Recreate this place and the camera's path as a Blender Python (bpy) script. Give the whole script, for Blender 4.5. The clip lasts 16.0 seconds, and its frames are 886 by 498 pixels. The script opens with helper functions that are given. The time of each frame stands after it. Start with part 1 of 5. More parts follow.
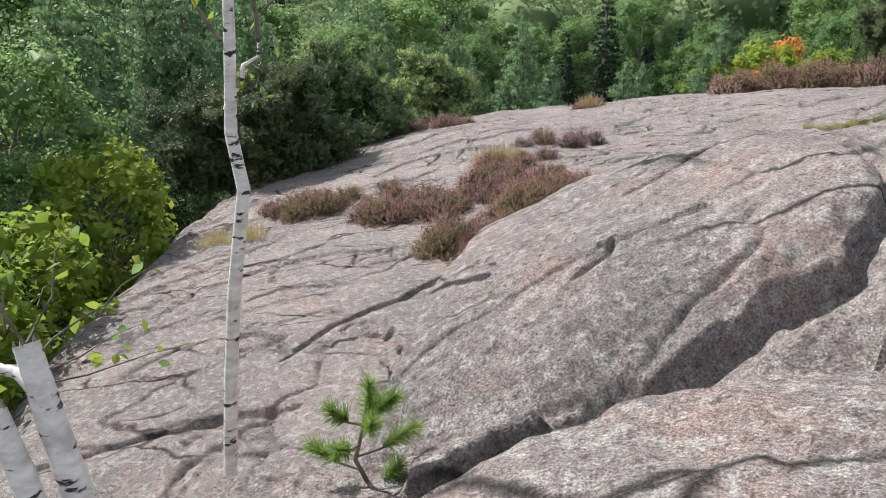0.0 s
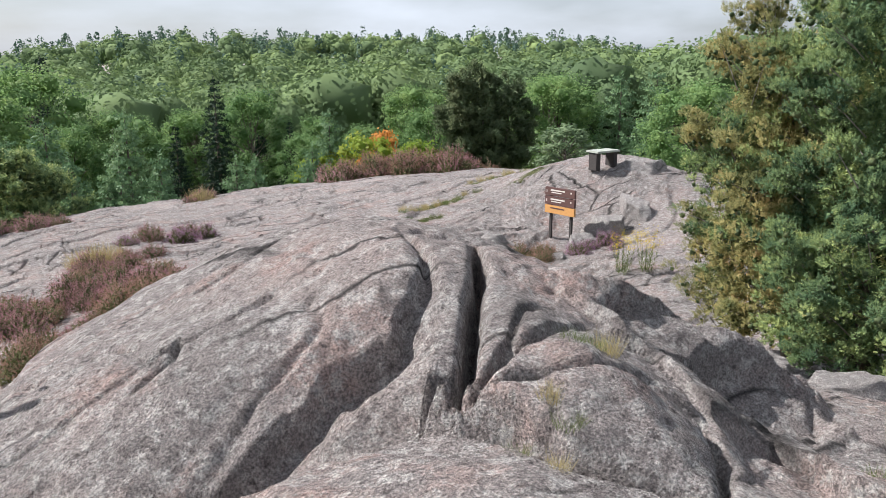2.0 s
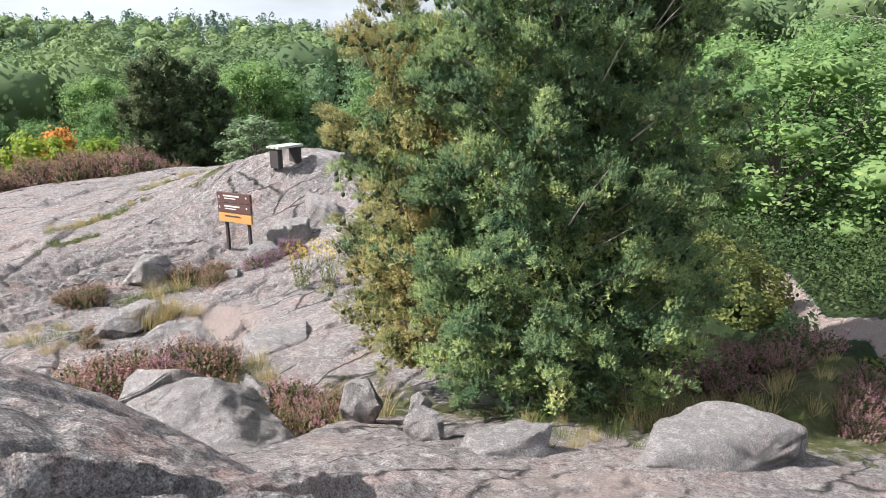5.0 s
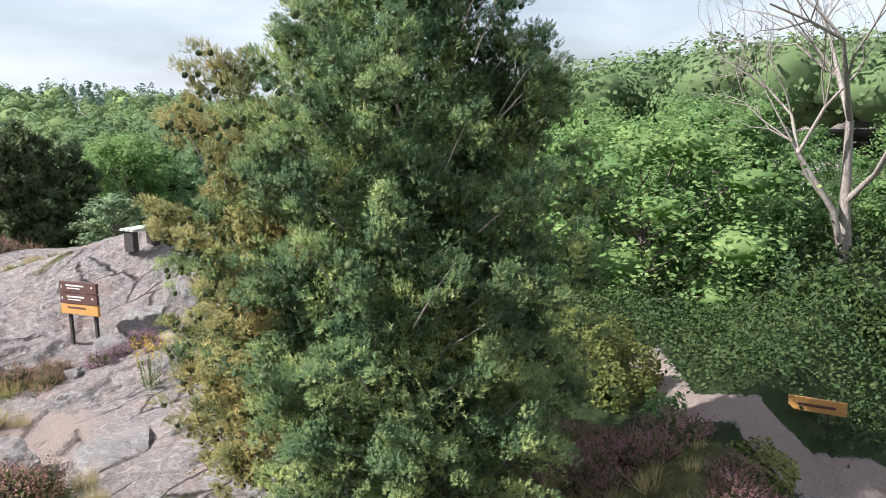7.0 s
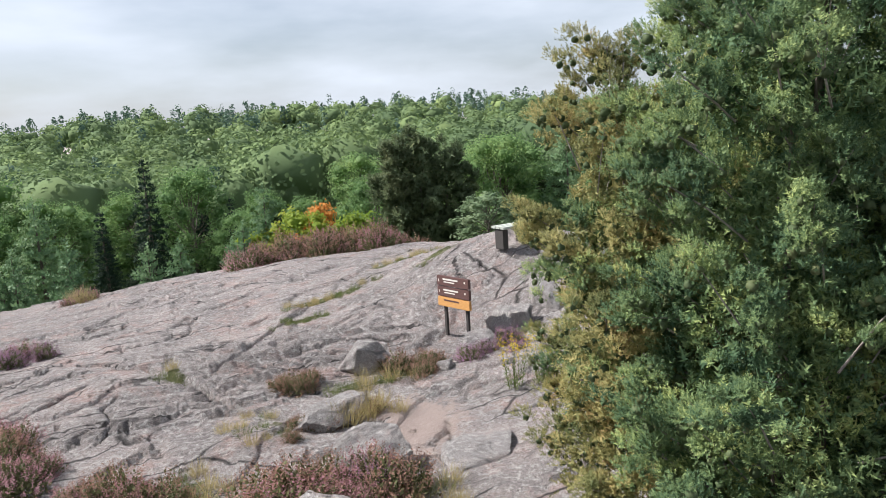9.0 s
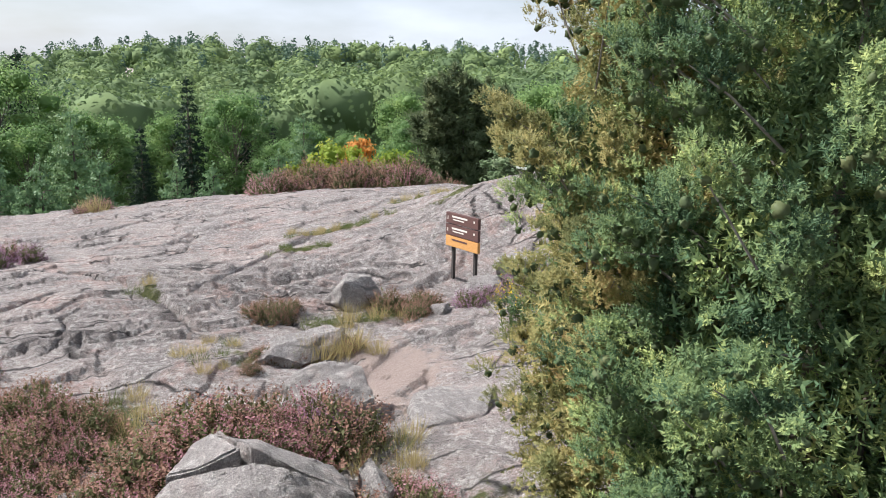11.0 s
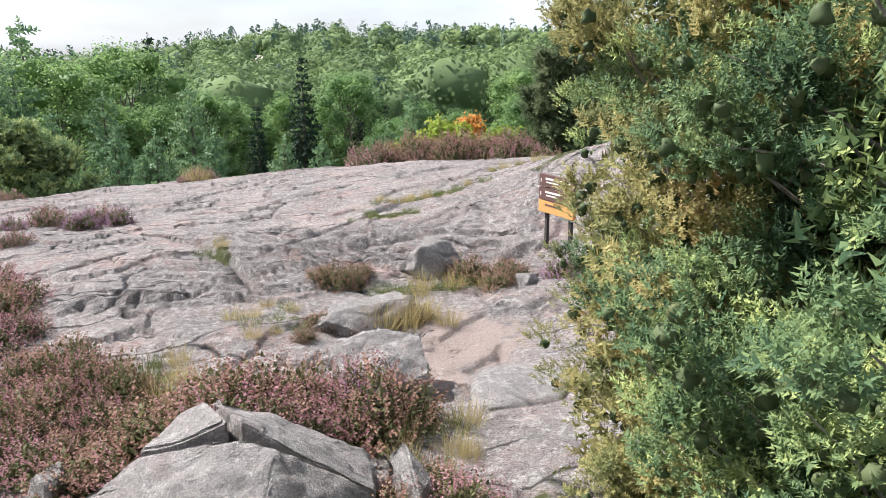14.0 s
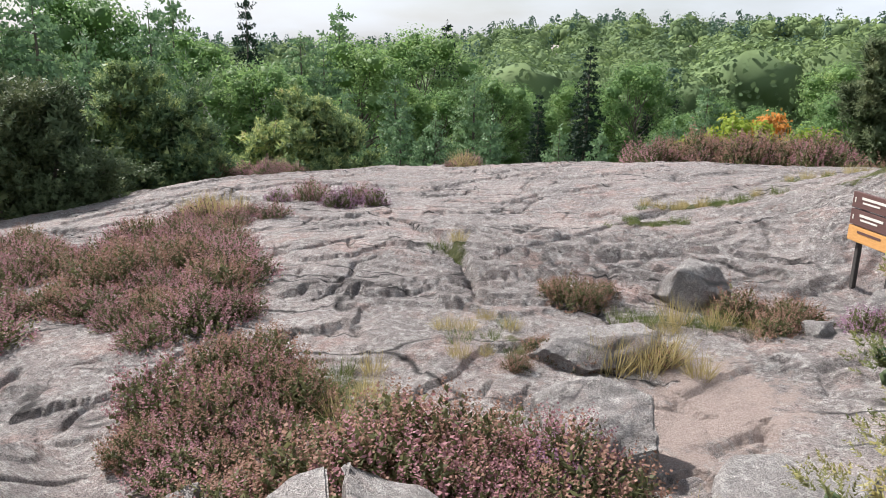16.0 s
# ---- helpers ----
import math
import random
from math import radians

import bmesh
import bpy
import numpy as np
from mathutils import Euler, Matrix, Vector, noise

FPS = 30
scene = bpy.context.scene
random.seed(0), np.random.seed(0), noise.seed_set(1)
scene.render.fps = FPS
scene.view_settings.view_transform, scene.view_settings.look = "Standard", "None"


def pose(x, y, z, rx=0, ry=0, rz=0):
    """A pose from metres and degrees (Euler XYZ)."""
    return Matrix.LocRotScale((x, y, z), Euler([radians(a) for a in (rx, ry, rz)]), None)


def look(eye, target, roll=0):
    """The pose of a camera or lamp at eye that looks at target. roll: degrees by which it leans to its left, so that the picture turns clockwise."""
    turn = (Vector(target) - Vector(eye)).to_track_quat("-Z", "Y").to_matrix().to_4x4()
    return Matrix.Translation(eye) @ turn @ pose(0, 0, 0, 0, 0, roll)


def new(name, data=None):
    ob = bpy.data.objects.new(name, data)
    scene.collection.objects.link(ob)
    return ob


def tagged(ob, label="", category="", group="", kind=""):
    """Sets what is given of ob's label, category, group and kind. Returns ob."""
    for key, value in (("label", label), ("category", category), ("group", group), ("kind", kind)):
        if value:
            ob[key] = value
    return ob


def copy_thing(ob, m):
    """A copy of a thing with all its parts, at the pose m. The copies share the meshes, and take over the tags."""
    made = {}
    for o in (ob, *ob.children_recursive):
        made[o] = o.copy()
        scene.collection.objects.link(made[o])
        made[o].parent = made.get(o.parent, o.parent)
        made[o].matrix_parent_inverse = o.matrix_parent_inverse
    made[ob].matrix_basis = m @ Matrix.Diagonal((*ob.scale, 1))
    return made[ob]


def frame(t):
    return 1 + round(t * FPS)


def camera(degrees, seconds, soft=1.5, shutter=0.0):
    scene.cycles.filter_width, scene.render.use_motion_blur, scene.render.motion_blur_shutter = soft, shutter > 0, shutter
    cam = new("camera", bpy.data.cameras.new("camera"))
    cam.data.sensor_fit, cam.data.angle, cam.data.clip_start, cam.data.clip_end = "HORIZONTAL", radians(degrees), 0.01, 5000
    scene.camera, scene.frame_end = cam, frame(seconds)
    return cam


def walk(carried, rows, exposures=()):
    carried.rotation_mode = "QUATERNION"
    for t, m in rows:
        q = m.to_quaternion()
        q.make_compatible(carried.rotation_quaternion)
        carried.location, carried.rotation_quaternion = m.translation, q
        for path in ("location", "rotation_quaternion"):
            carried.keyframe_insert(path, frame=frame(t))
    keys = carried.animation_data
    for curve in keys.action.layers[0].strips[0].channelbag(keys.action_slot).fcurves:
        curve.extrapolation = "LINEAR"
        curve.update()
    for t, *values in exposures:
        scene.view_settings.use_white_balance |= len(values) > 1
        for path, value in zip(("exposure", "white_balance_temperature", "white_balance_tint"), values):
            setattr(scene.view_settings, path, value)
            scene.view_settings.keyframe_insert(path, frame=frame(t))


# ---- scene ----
cam = camera(60.9, 16.0, soft=0.8)
PATH = [
    (0, (0.131, 0.057, 1.441), (0.043, 1.933, 0.752), -2.7),
    (0.5, (0.167, 0.062, 1.446), (0.166, 1.972, 0.854), -2.1),
    (1, (0.242, 0.064, 1.455), (0.461, 1.978, 0.918), -1.3),
    (1.5, (0.357, 0.089, 1.446), (0.947, 1.933, 0.948), -0.5),
    (2, (0.442, 0.083, 1.444), (1.294, 1.826, 0.956), -0.2),
    (2.5, (0.552, 0.094, 1.431), (1.661, 1.677, 0.918), -0.5),
    (3, (0.705, 0.153, 1.416), (2.042, 1.530, 0.851), -0.0),
    (3.2, (0.791, 0.185, 1.409), (2.212, 1.466, 0.822), 0.3),
    (5.3, (2.296, 0.867, 1.498), (3.697, 2.204, 0.998), -1.0),
    (5.5, (2.387, 0.877, 1.525), (3.795, 2.231, 1.093), -1.5),
    (6, (2.568, 0.907, 1.603), (3.827, 2.422, 1.254), -2.1),
    (6.5, (2.674, 0.912, 1.606), (4.026, 2.347, 1.268), -1.6),
    (7, (2.747, 0.876, 1.581), (4.359, 2.003, 1.219), -0.6),
    (7.5, (2.789, 0.878, 1.567), (4.460, 1.900, 1.160), -0.1),
    (8, (2.838, 0.969, 1.647), (4.299, 2.279, 1.255), -1.8),
    (8.5, (2.932, 1.209, 1.660), (4.063, 2.829, 1.344), -3.1),
    (9, (3.163, 1.483, 1.535), (4.077, 3.229, 1.199), -3.5),
    (9.2, (3.349, 1.598, 1.405), (4.204, 3.369, 1.043), -3.6),
    (11.3, (4.232, 2.279, 1.032), (5.037, 4.053, 0.577), 1.8),
    (11.5, (4.267, 2.329, 1.008), (5.110, 4.087, 0.562), 1.6),
    (12, (4.427, 2.410, 0.961), (5.346, 4.123, 0.492), 1.7),
    (12.5, (4.471, 2.507, 0.938), (5.382, 4.219, 0.446), 1.6),
    (13, (4.508, 2.676, 0.848), (5.284, 4.451, 0.354), -1.0),
    (13.5, (4.746, 2.849, 0.567), (5.319, 4.707, 0.099), -2.6),
    (14, (4.928, 2.970, 0.561), (5.418, 4.844, 0.061), -0.0),
    (14.5, (5.125, 3.130, 0.451), (5.532, 5.024, -0.052), 3.9),
    (15, (5.412, 3.526, 0.316), (5.717, 5.425, -0.231), 7.0),
    (15.5, (5.437, 3.915, 0.355), (5.440, 5.829, -0.227), 5.5),
    (16, (5.397, 4.204, 0.429), (5.172, 6.120, -0.099), 1.0),
]
EXPOSURES = [(0, 0.71, 6250, 12), (1.5, 0.69, 6150, 12), (3, 0.68, 6150, 12), (5.5, 1.06, 6150, 12), (6.5, 0.85, 6150, 12), (7.5, 1.05, 6150, 12), (8.5, 0.92, 6150, 12), (9, 0.70, 6150, 12), (12.5, 1.03, 6150, 12), (14.5, 1.08, 6150, 12), (16, 0.84, 6250, 12)]
walk(cam, [(t, look(eye, target, roll)) for t, eye, target, roll in PATH], EXPOSURES)

# ---- light ----
SUN_EL, SUN_AZ = 45.0, -50.0  # degrees above the horizon, and from +y towards +x
world = bpy.data.worlds.new("sky")
scene.world = world
world.use_nodes = True
wn, wl = world.node_tree.nodes, world.node_tree.links
bg = wn["Background"]
sky = wn.new("ShaderNodeTexSky")
sky.sky_type, sky.sun_disc = "NISHITA", False
sky.sun_elevation, sky.sun_rotation = radians(SUN_EL), radians(SUN_AZ)
sky.air_density, sky.dust_density, sky.ozone_density = 1.0, 2.0, 1.0
# thin broken cloud over the sky
tc = wn.new("ShaderNodeTexCoord")
mp = wn.new("ShaderNodeMapping")
mp.inputs["Scale"].default_value = (2.0, 2.0, 7.0)
cn = wn.new("ShaderNodeTexNoise")
cn.inputs["Scale"].default_value, cn.inputs["Detail"].default_value, cn.inputs["Roughness"].default_value = 1.6, 5.0, 0.5
cr = wn.new("ShaderNodeValToRGB")
cr.color_ramp.elements[0].position, cr.color_ramp.elements[1].position = 0.12, 0.72
cm = wn.new("ShaderNodeMix")
cm.data_type = "RGBA"
cm.inputs["B"].default_value = (9.3, 9.9, 10.6, 1)
cf = wn.new("ShaderNodeMath")
cf.operation, cf.inputs[1].default_value = "MULTIPLY", 0.9
wl.new(tc.outputs["Generated"], mp.inputs["Vector"])
wl.new(mp.outputs["Vector"], cn.inputs["Vector"])
wl.new(cn.outputs["Fac"], cr.inputs["Fac"])
wl.new(cr.outputs["Color"], cf.inputs[0])
wl.new(cf.outputs[0], cm.inputs["Factor"])
wl.new(sky.outputs["Color"], cm.inputs["A"])
wl.new(cm.outputs["Result"], bg.inputs["Color"])
bg.inputs["Strength"].default_value = 0.061

sun = new("sun", bpy.data.lights.new("sun", "SUN"))
sun.data.energy, sun.data.angle, sun.data.color = 5.0, radians(0.6), (1.0, 0.96, 0.9)
_e, _a = radians(SUN_EL), radians(SUN_AZ)
sun.matrix_world = look((0, 0, 60), (-math.sin(_a) * math.cos(_e), -math.cos(_a) * math.cos(_e), 60 - math.sin(_e)))


# ---- materials ----
def material(name):
    m = bpy.data.materials.new(name)
    m.use_nodes = True
    t = m.node_tree
    return m, t.nodes, t.links, t.nodes["Principled BSDF"]


def noise_node(n, l, vec, scale, detail=4.0, rough=0.55):
    k = n.new("ShaderNodeTexNoise")
    k.inputs["Scale"].default_value, k.inputs["Detail"].default_value, k.inputs["Roughness"].default_value = scale, detail, rough
    if vec:
        l.new(vec, k.inputs["Vector"])
    return k.outputs["Fac"]


def ramp_node(n, l, fac, stops):
    r = n.new("ShaderNodeValToRGB")
    e = r.color_ramp.elements
    while len(e) < len(stops):
        e.new(0.5)
    for k, (p, c) in zip(e, stops):
        k.position, k.color = p, (*c, 1) if len(c) == 3 else c
    l.new(fac, r.inputs["Fac"])
    return r.outputs["Color"]


def mix_node(n, l, fac, a, b, mode="MIX"):
    m = n.new("ShaderNodeMix")
    m.data_type, m.blend_type = "RGBA", mode
    for key, v in (("Factor", fac), ("A", a), ("B", b)):
        if isinstance(v, (int, float)):
            m.inputs[key].default_value = v
        elif isinstance(v, tuple):
            m.inputs[key].default_value = (*v, 1)
        else:
            l.new(v, m.inputs[key])
    return m.outputs["Result"]


def bump_node(n, l, height, strength, dist, normal=None):
    b = n.new("ShaderNodeBump")
    b.inputs["Strength"].default_value, b.inputs["Distance"].default_value = strength, dist
    l.new(height, b.inputs["Height"])
    if normal:
        l.new(normal, b.inputs["Normal"])
    return b.outputs["Normal"]


W, G = (1, 1, 1), (0, 0, 0)


def crack_lines(n, l, vec):
    """Thin weathered joints that run mostly one way over the granite."""
    warp = n.new("ShaderNodeTexNoise")
    warp.inputs["Scale"].default_value, warp.inputs["Detail"].default_value = 1.6, 5.0
    l.new(vec, warp.inputs["Vector"])
    add = n.new("ShaderNodeVectorMath")
    add.operation = "MULTIPLY_ADD"
    l.new(warp.outputs["Color"], add.inputs[0])
    add.inputs[1].default_value = (0.5, 0.5, 0.5)
    l.new(vec, add.inputs[2])
    turn = n.new("ShaderNodeMapping")
    turn.inputs["Rotation"].default_value = (0, 0, radians(-38))
    turn.inputs["Scale"].default_value = (0.42, 1.5, 0.8)
    l.new(add.outputs[0], turn.inputs["Vector"])
    cells = n.new("ShaderNodeTexVoronoi")
    cells.feature = "DISTANCE_TO_EDGE"
    cells.inputs["Scale"].default_value = 1.0
    l.new(turn.outputs[0], cells.inputs["Vector"])
    line = ramp_node(n, l, cells.outputs["Distance"], [(0.0, (0.95, 0.95, 0.95)), (0.012, (0.7, 0.7, 0.7)), (0.03, G)])
    some = ramp_node(n, l, noise_node(n, l, vec, 0.75, 4, 0.6), [(0.44, G), (0.56, W)])
    return mix_node(n, l, 1.0, line, some, "MULTIPLY")


def rock_colour(n, l, vec):
    """Grey-pink granite with feldspar grain, pale lichen rings and rusty patches."""
    big = noise_node(n, l, vec, 0.9, 5, 0.6)
    base = ramp_node(n, l, big, [(0.32, (0.25, 0.222, 0.21)), (0.5, (0.34, 0.3, 0.282)), (0.68, (0.44, 0.365, 0.335))])
    mid = noise_node(n, l, vec, 5.5, 6, 0.65)
    base = mix_node(n, l, ramp_node(n, l, noise_node(n, l, vec, 1.7, 7, 0.7), [(0.52, G), (0.66, (0.85, 0.85, 0.85))]), base, (0.46, 0.325, 0.285))
    lich = noise_node(n, l, vec, 12.0, 9, 0.8)
    base = mix_node(n, l, ramp_node(n, l, lich, [(0.5, G), (0.59, (0.72, 0.72, 0.72))]), base, (0.62, 0.595, 0.56))
    # dark lichen flecks follow the bump's pits, pit shade mixed into their colour
    dark = noise_node(n, l, vec, 24.0, 8, 0.76)
    base = mix_node(n, l, ramp_node(n, l, dark, [(0.37, (0.8, 0.8, 0.8)), (0.45, G)]), base, (0.12, 0.1, 0.095))
    base = mix_node(n, l, crack_lines(n, l, vec), base, (0.035, 0.032, 0.03))
    grain = noise_node(n, l, vec, 95.0, 3, 0.7)
    return mix_node(n, l, 0.8, base, ramp_node(n, l, grain, [(0.38, (0.45, 0.45, 0.46)), (0.62, (1.52, 1.5, 1.48))]), "MULTIPLY"), mid, dark, grain


def ground_material():
    m, n, l, p = material("bedrock")
    tc = n.new("ShaderNodeTexCoord")
    vec = tc.outputs["Object"]
    rock, mid, dark, grain = rock_colour(n, l, vec)
    at = n.new("ShaderNodeVertexColor")
    at.layer_name = "cover"
    sp = n.new("ShaderNodeSeparateColor")
    l.new(at.outputs["Color"], sp.inputs["Color"])
    fine = noise_node(n, l, vec, 60.0, 5, 0.7)
    gravel = ramp_node(n, l, fine, [(0.3, (0.30, 0.22, 0.19)), (0.6, (0.52, 0.42, 0.37)), (0.75, (0.62, 0.54, 0.5))])
    grass = ramp_node(n, l, noise_node(n, l, vec, 9.0, 6, 0.75), [(0.3, (0.05, 0.065, 0.02)), (0.55, (0.13, 0.135, 0.05)), (0.75, (0.27, 0.23, 0.12))])
    wood = ramp_node(n, l, noise_node(n, l, vec, 0.7, 6, 0.75), [(0.3, (0.025, 0.04, 0.012)), (0.55, (0.05, 0.08, 0.025)), (0.75, (0.11, 0.13, 0.05))])

    def edge(ch):
        a = n.new("ShaderNodeMath")
        a.operation = "ADD"
        l.new(sp.outputs[ch], a.inputs[0])
        l.new(noise_node(n, l, vec, 7.0, 6, 0.7), a.inputs[1])
        return ramp_node(n, l, a.outputs[0], [(0.86, G), (0.99, W)])

    c = mix_node(n, l, edge("Red"), rock, gravel)
    c = mix_node(n, l, edge("Green"), c, grass)
    c = mix_node(n, l, edge("Blue"), c, wood)
    l.new(c, p.inputs["Base Color"])
    p.inputs["Roughness"].default_value = 0.9
    p.inputs["Specular IOR Level"].default_value = 0.25
    b = bump_node(n, l, mid, 0.9, 0.11)
    b = bump_node(n, l, dark, 1.0, 0.1, b)
    b = bump_node(n, l, grain, 1.0, 0.02, b)
    l.new(b, p.inputs["Normal"])
    return m


def stone_material():
    m, n, l, p = material("granite")
    tc = n.new("ShaderNodeTexCoord")
    rock, mid, dark, grain = rock_colour(n, l, tc.outputs["Object"])
    rock = mix_node(n, l, 0.3, rock, (0.58, 0.55, 0.52))
    l.new(rock, p.inputs["Base Color"])
    p.inputs["Roughness"].default_value = 0.9
    p.inputs["Specular IOR Level"].default_value = 0.25
    b = bump_node(n, l, mid, 0.9, 0.11)
    b = bump_node(n, l, dark, 1.0, 0.1, b)
    b = bump_node(n, l, grain, 1.0, 0.02, b)
    l.new(b, p.inputs["Normal"])
    return m


def leaf_material(name, stops, through_light=0.35, rough=0.55, patch=0.9, single=0.3):
    """Leaves whose colour differs from leaf to leaf and from branch to branch."""
    m, n, l, p = material(name)
    g = n.new("ShaderNodeNewGeometry")
    oi = n.new("ShaderNodeObjectInfo")
    tc = n.new("ShaderNodeTexCoord")
    a = n.new("ShaderNodeMath")
    a.operation = "MULTIPLY_ADD"
    l.new(g.outputs["Random Per Island"], a.inputs[0])
    a.inputs[1].default_value = single
    l.new(noise_node(n, l, tc.outputs["Object"], patch, 3, 0.6), a.inputs[2])
    b = n.new("ShaderNodeMath")
    b.operation = "MULTIPLY_ADD"
    l.new(oi.outputs["Random"], b.inputs[0])
    b.inputs[1].default_value = 0.22
    l.new(a.outputs[0], b.inputs[2])
    s = n.new("ShaderNodeMath")
    s.operation = "SUBTRACT"
    l.new(b.outputs[0], s.inputs[0])
    s.inputs[1].default_value = 0.26
    c = ramp_node(n, l, s.outputs[0], stops)
    l.new(c, p.inputs["Base Color"])
    p.inputs["Roughness"].default_value = rough
    p.inputs["Specular IOR Level"].default_value = 0.12
    tr = n.new("ShaderNodeBsdfTranslucent")
    l.new(c, tr.inputs["Color"])
    mx = n.new("ShaderNodeMixShader")
    mx.inputs["Fac"].default_value = through_light
    l.new(p.outputs["BSDF"], mx.inputs[1])
    l.new(tr.outputs["BSDF"], mx.inputs[2])
    l.new(mx.outputs["Shader"], n["Material Output"].inputs["Surface"])
    return m


def bark_material(name, a, b, scale, dark=None):
    m, n, l, p = material(name)
    tc = n.new("ShaderNodeTexCoord")
    mp = n.new("ShaderNodeMapping")
    mp.inputs["Scale"].default_value = (1, 1, 0.3) if dark is None else (0.35, 0.35, 1.0)
    l.new(tc.outputs["Object"], mp.inputs["Vector"])
    k = noise_node(n, l, mp.outputs["Vector"], scale, 6, 0.7)
    c = ramp_node(n, l, k, [(0.35, a), (0.65, b)])
    if dark:
        d = noise_node(n, l, mp.outputs["Vector"], scale * 1.2, 3, 0.6)
        c = mix_node(n, l, ramp_node(n, l, d, [(0.575, G), (0.62, W)]), c, dark)
    l.new(c, p.inputs["Base Color"])
    p.inputs["Roughness"].default_value = 0.85
    l.new(bump_node(n, l, k, 0.6, 0.01), p.inputs["Normal"])
    return m


def plain_material(name, a, b, scale=8.0, rough=0.6, metal=0.0):
    m, n, l, p = material(name)
    tc = n.new("ShaderNodeTexCoord")
    mp = n.new("ShaderNodeMapping")
    mp.inputs["Scale"].default_value = (1, 6, 6)
    l.new(tc.outputs["Object"], mp.inputs["Vector"])
    k = noise_node(n, l, mp.outputs["Vector"], scale, 5, 0.6)
    l.new(ramp_node(n, l, k, [(0.3, a), (0.7, b)]), p.inputs["Base Color"])
    p.inputs["Roughness"].default_value, p.inputs["Metallic"].default_value = rough, metal
    l.new(bump_node(n, l, k, 0.2, 0.003), p.inputs["Normal"])
    return m


BEDROCK, STONE = ground_material(), stone_material()
JUNIPER = leaf_material("juniper_needles", [(0.05, (0.039, 0.0723, 0.0419)), (0.25, (0.091, 0.1579, 0.0822)), (0.46, (0.2145, 0.2894, 0.1196)), (0.6, (0.494, 0.5526, 0.2093)), (0.84, (0.468, 0.2894, 0.1644))], 0.32, 0.6, 3.0, 0.16)
JUNIPER_OLD = leaf_material("juniper_browned", [(0.05, (0.0643, 0.0881, 0.0408)), (0.3, (0.1859, 0.2013, 0.0815)), (0.55, (0.4433, 0.3901, 0.163)), (0.8, (0.4862, 0.2643, 0.1494))], 0.32, 0.6, 3.0, 0.16)
# also colours the lumps that give the big juniper its shaded inside
JUNIPER_DARK = leaf_material("tall_juniper_and_inner_shade", [(0.0, (0.0575, 0.0862, 0.046)), (0.5, (0.1092, 0.1437, 0.069)), (0.95, (0.1955, 0.207, 0.092))], 0.25)
PINE = leaf_material("pine_needles", [(0.0, (0.0715, 0.13, 0.0676)), (0.5, (0.1625, 0.26, 0.13)), (0.95, (0.273, 0.3705, 0.169))], 0.3)
SPRUCE = leaf_material("spruce_needles", [(0.0, (0.012, 0.026, 0.016)), (0.5, (0.025, 0.048, 0.028)), (0.95, (0.045, 0.075, 0.038))], 0.08)
LEAF = leaf_material("green_leaves", [(0.0, (0.078, 0.1489, 0.0564)), (0.45, (0.1631, 0.2693, 0.098)), (0.75, (0.2693, 0.3827, 0.1337)), (0.95, (0.4253, 0.4961, 0.1857))], 0.45)
# dark green brush, with the shade of the trees put into its colour
SHADED_BRUSH = leaf_material("shaded_brush_leaves", [(0.0, (0.022, 0.042, 0.016)), (0.5, (0.045, 0.078, 0.026)), (0.95, (0.11, 0.13, 0.045))], 0.2)
LEAF_YELLOW = leaf_material("yellow_green_leaves", [(0.0, (0.1114, 0.1845, 0.0308)), (0.5, (0.2465, 0.3332, 0.0493)), (0.9, (0.4437, 0.419, 0.0739))], 0.45)
LEAF_ORANGE = leaf_material("autumn_leaves", [(0.0, (0.362, 0.217, 0.058)), (0.5, (0.652, 0.29, 0.0725)), (0.9, (0.725, 0.435, 0.087))], 0.4)
OLIVE = leaf_material("olive_leaves", [(0.0, (0.07, 0.1, 0.03)), (0.5, (0.16, 0.18, 0.055)), (0.9, (0.3, 0.29, 0.09))], 0.35)
PALE_LEAF = leaf_material("pale_green_leaves", [(0.0, (0.09, 0.14, 0.07)), (0.5, (0.18, 0.25, 0.13)), (0.9, (0.32, 0.38, 0.22))], 0.35)
WOODS = leaf_material("far_woods_leaves", [(0.05, (0.0673, 0.1092, 0.0593)), (0.4, (0.1495, 0.2111, 0.0936)), (0.65, (0.2541, 0.3276, 0.1248)), (0.9, (0.3887, 0.4368, 0.156))], 0.25, 0.85, 0.06, 0.12)
# the bluish tint puts distance haze into the needle colour
WOODS_PINE_HAZED = leaf_material("hazed_far_needles", [(0.0, (0.0429, 0.0822, 0.0676)), (0.5, (0.0858, 0.142, 0.1014)), (0.95, (0.143, 0.2093, 0.1268))], 0.2, 0.7, 0.05)
HEATHER_LEAF = leaf_material("heather_foliage", [(0.0, (0.06, 0.058, 0.034)), (0.5, (0.13, 0.135, 0.06)), (0.9, (0.23, 0.22, 0.1))], 0.3)
HEATHER_FLOWER = leaf_material("heather_flowers", [(0.0, (0.2, 0.1, 0.105)), (0.45, (0.35, 0.175, 0.185)), (0.75, (0.47, 0.265, 0.29)), (0.95, (0.6, 0.4, 0.45))], 0.3)
HEATHER_PINK = leaf_material("fresh_heather_flowers", [(0.0, (0.2, 0.11, 0.15)), (0.5, (0.31, 0.17, 0.245)), (0.95, (0.46, 0.29, 0.39))], 0.3)
HEATHER_BROWN = leaf_material("faded_heather_flowers", [(0.0, (0.19, 0.114, 0.076)), (0.5, (0.314, 0.18, 0.133)), (0.95, (0.399, 0.257, 0.19))], 0.3)
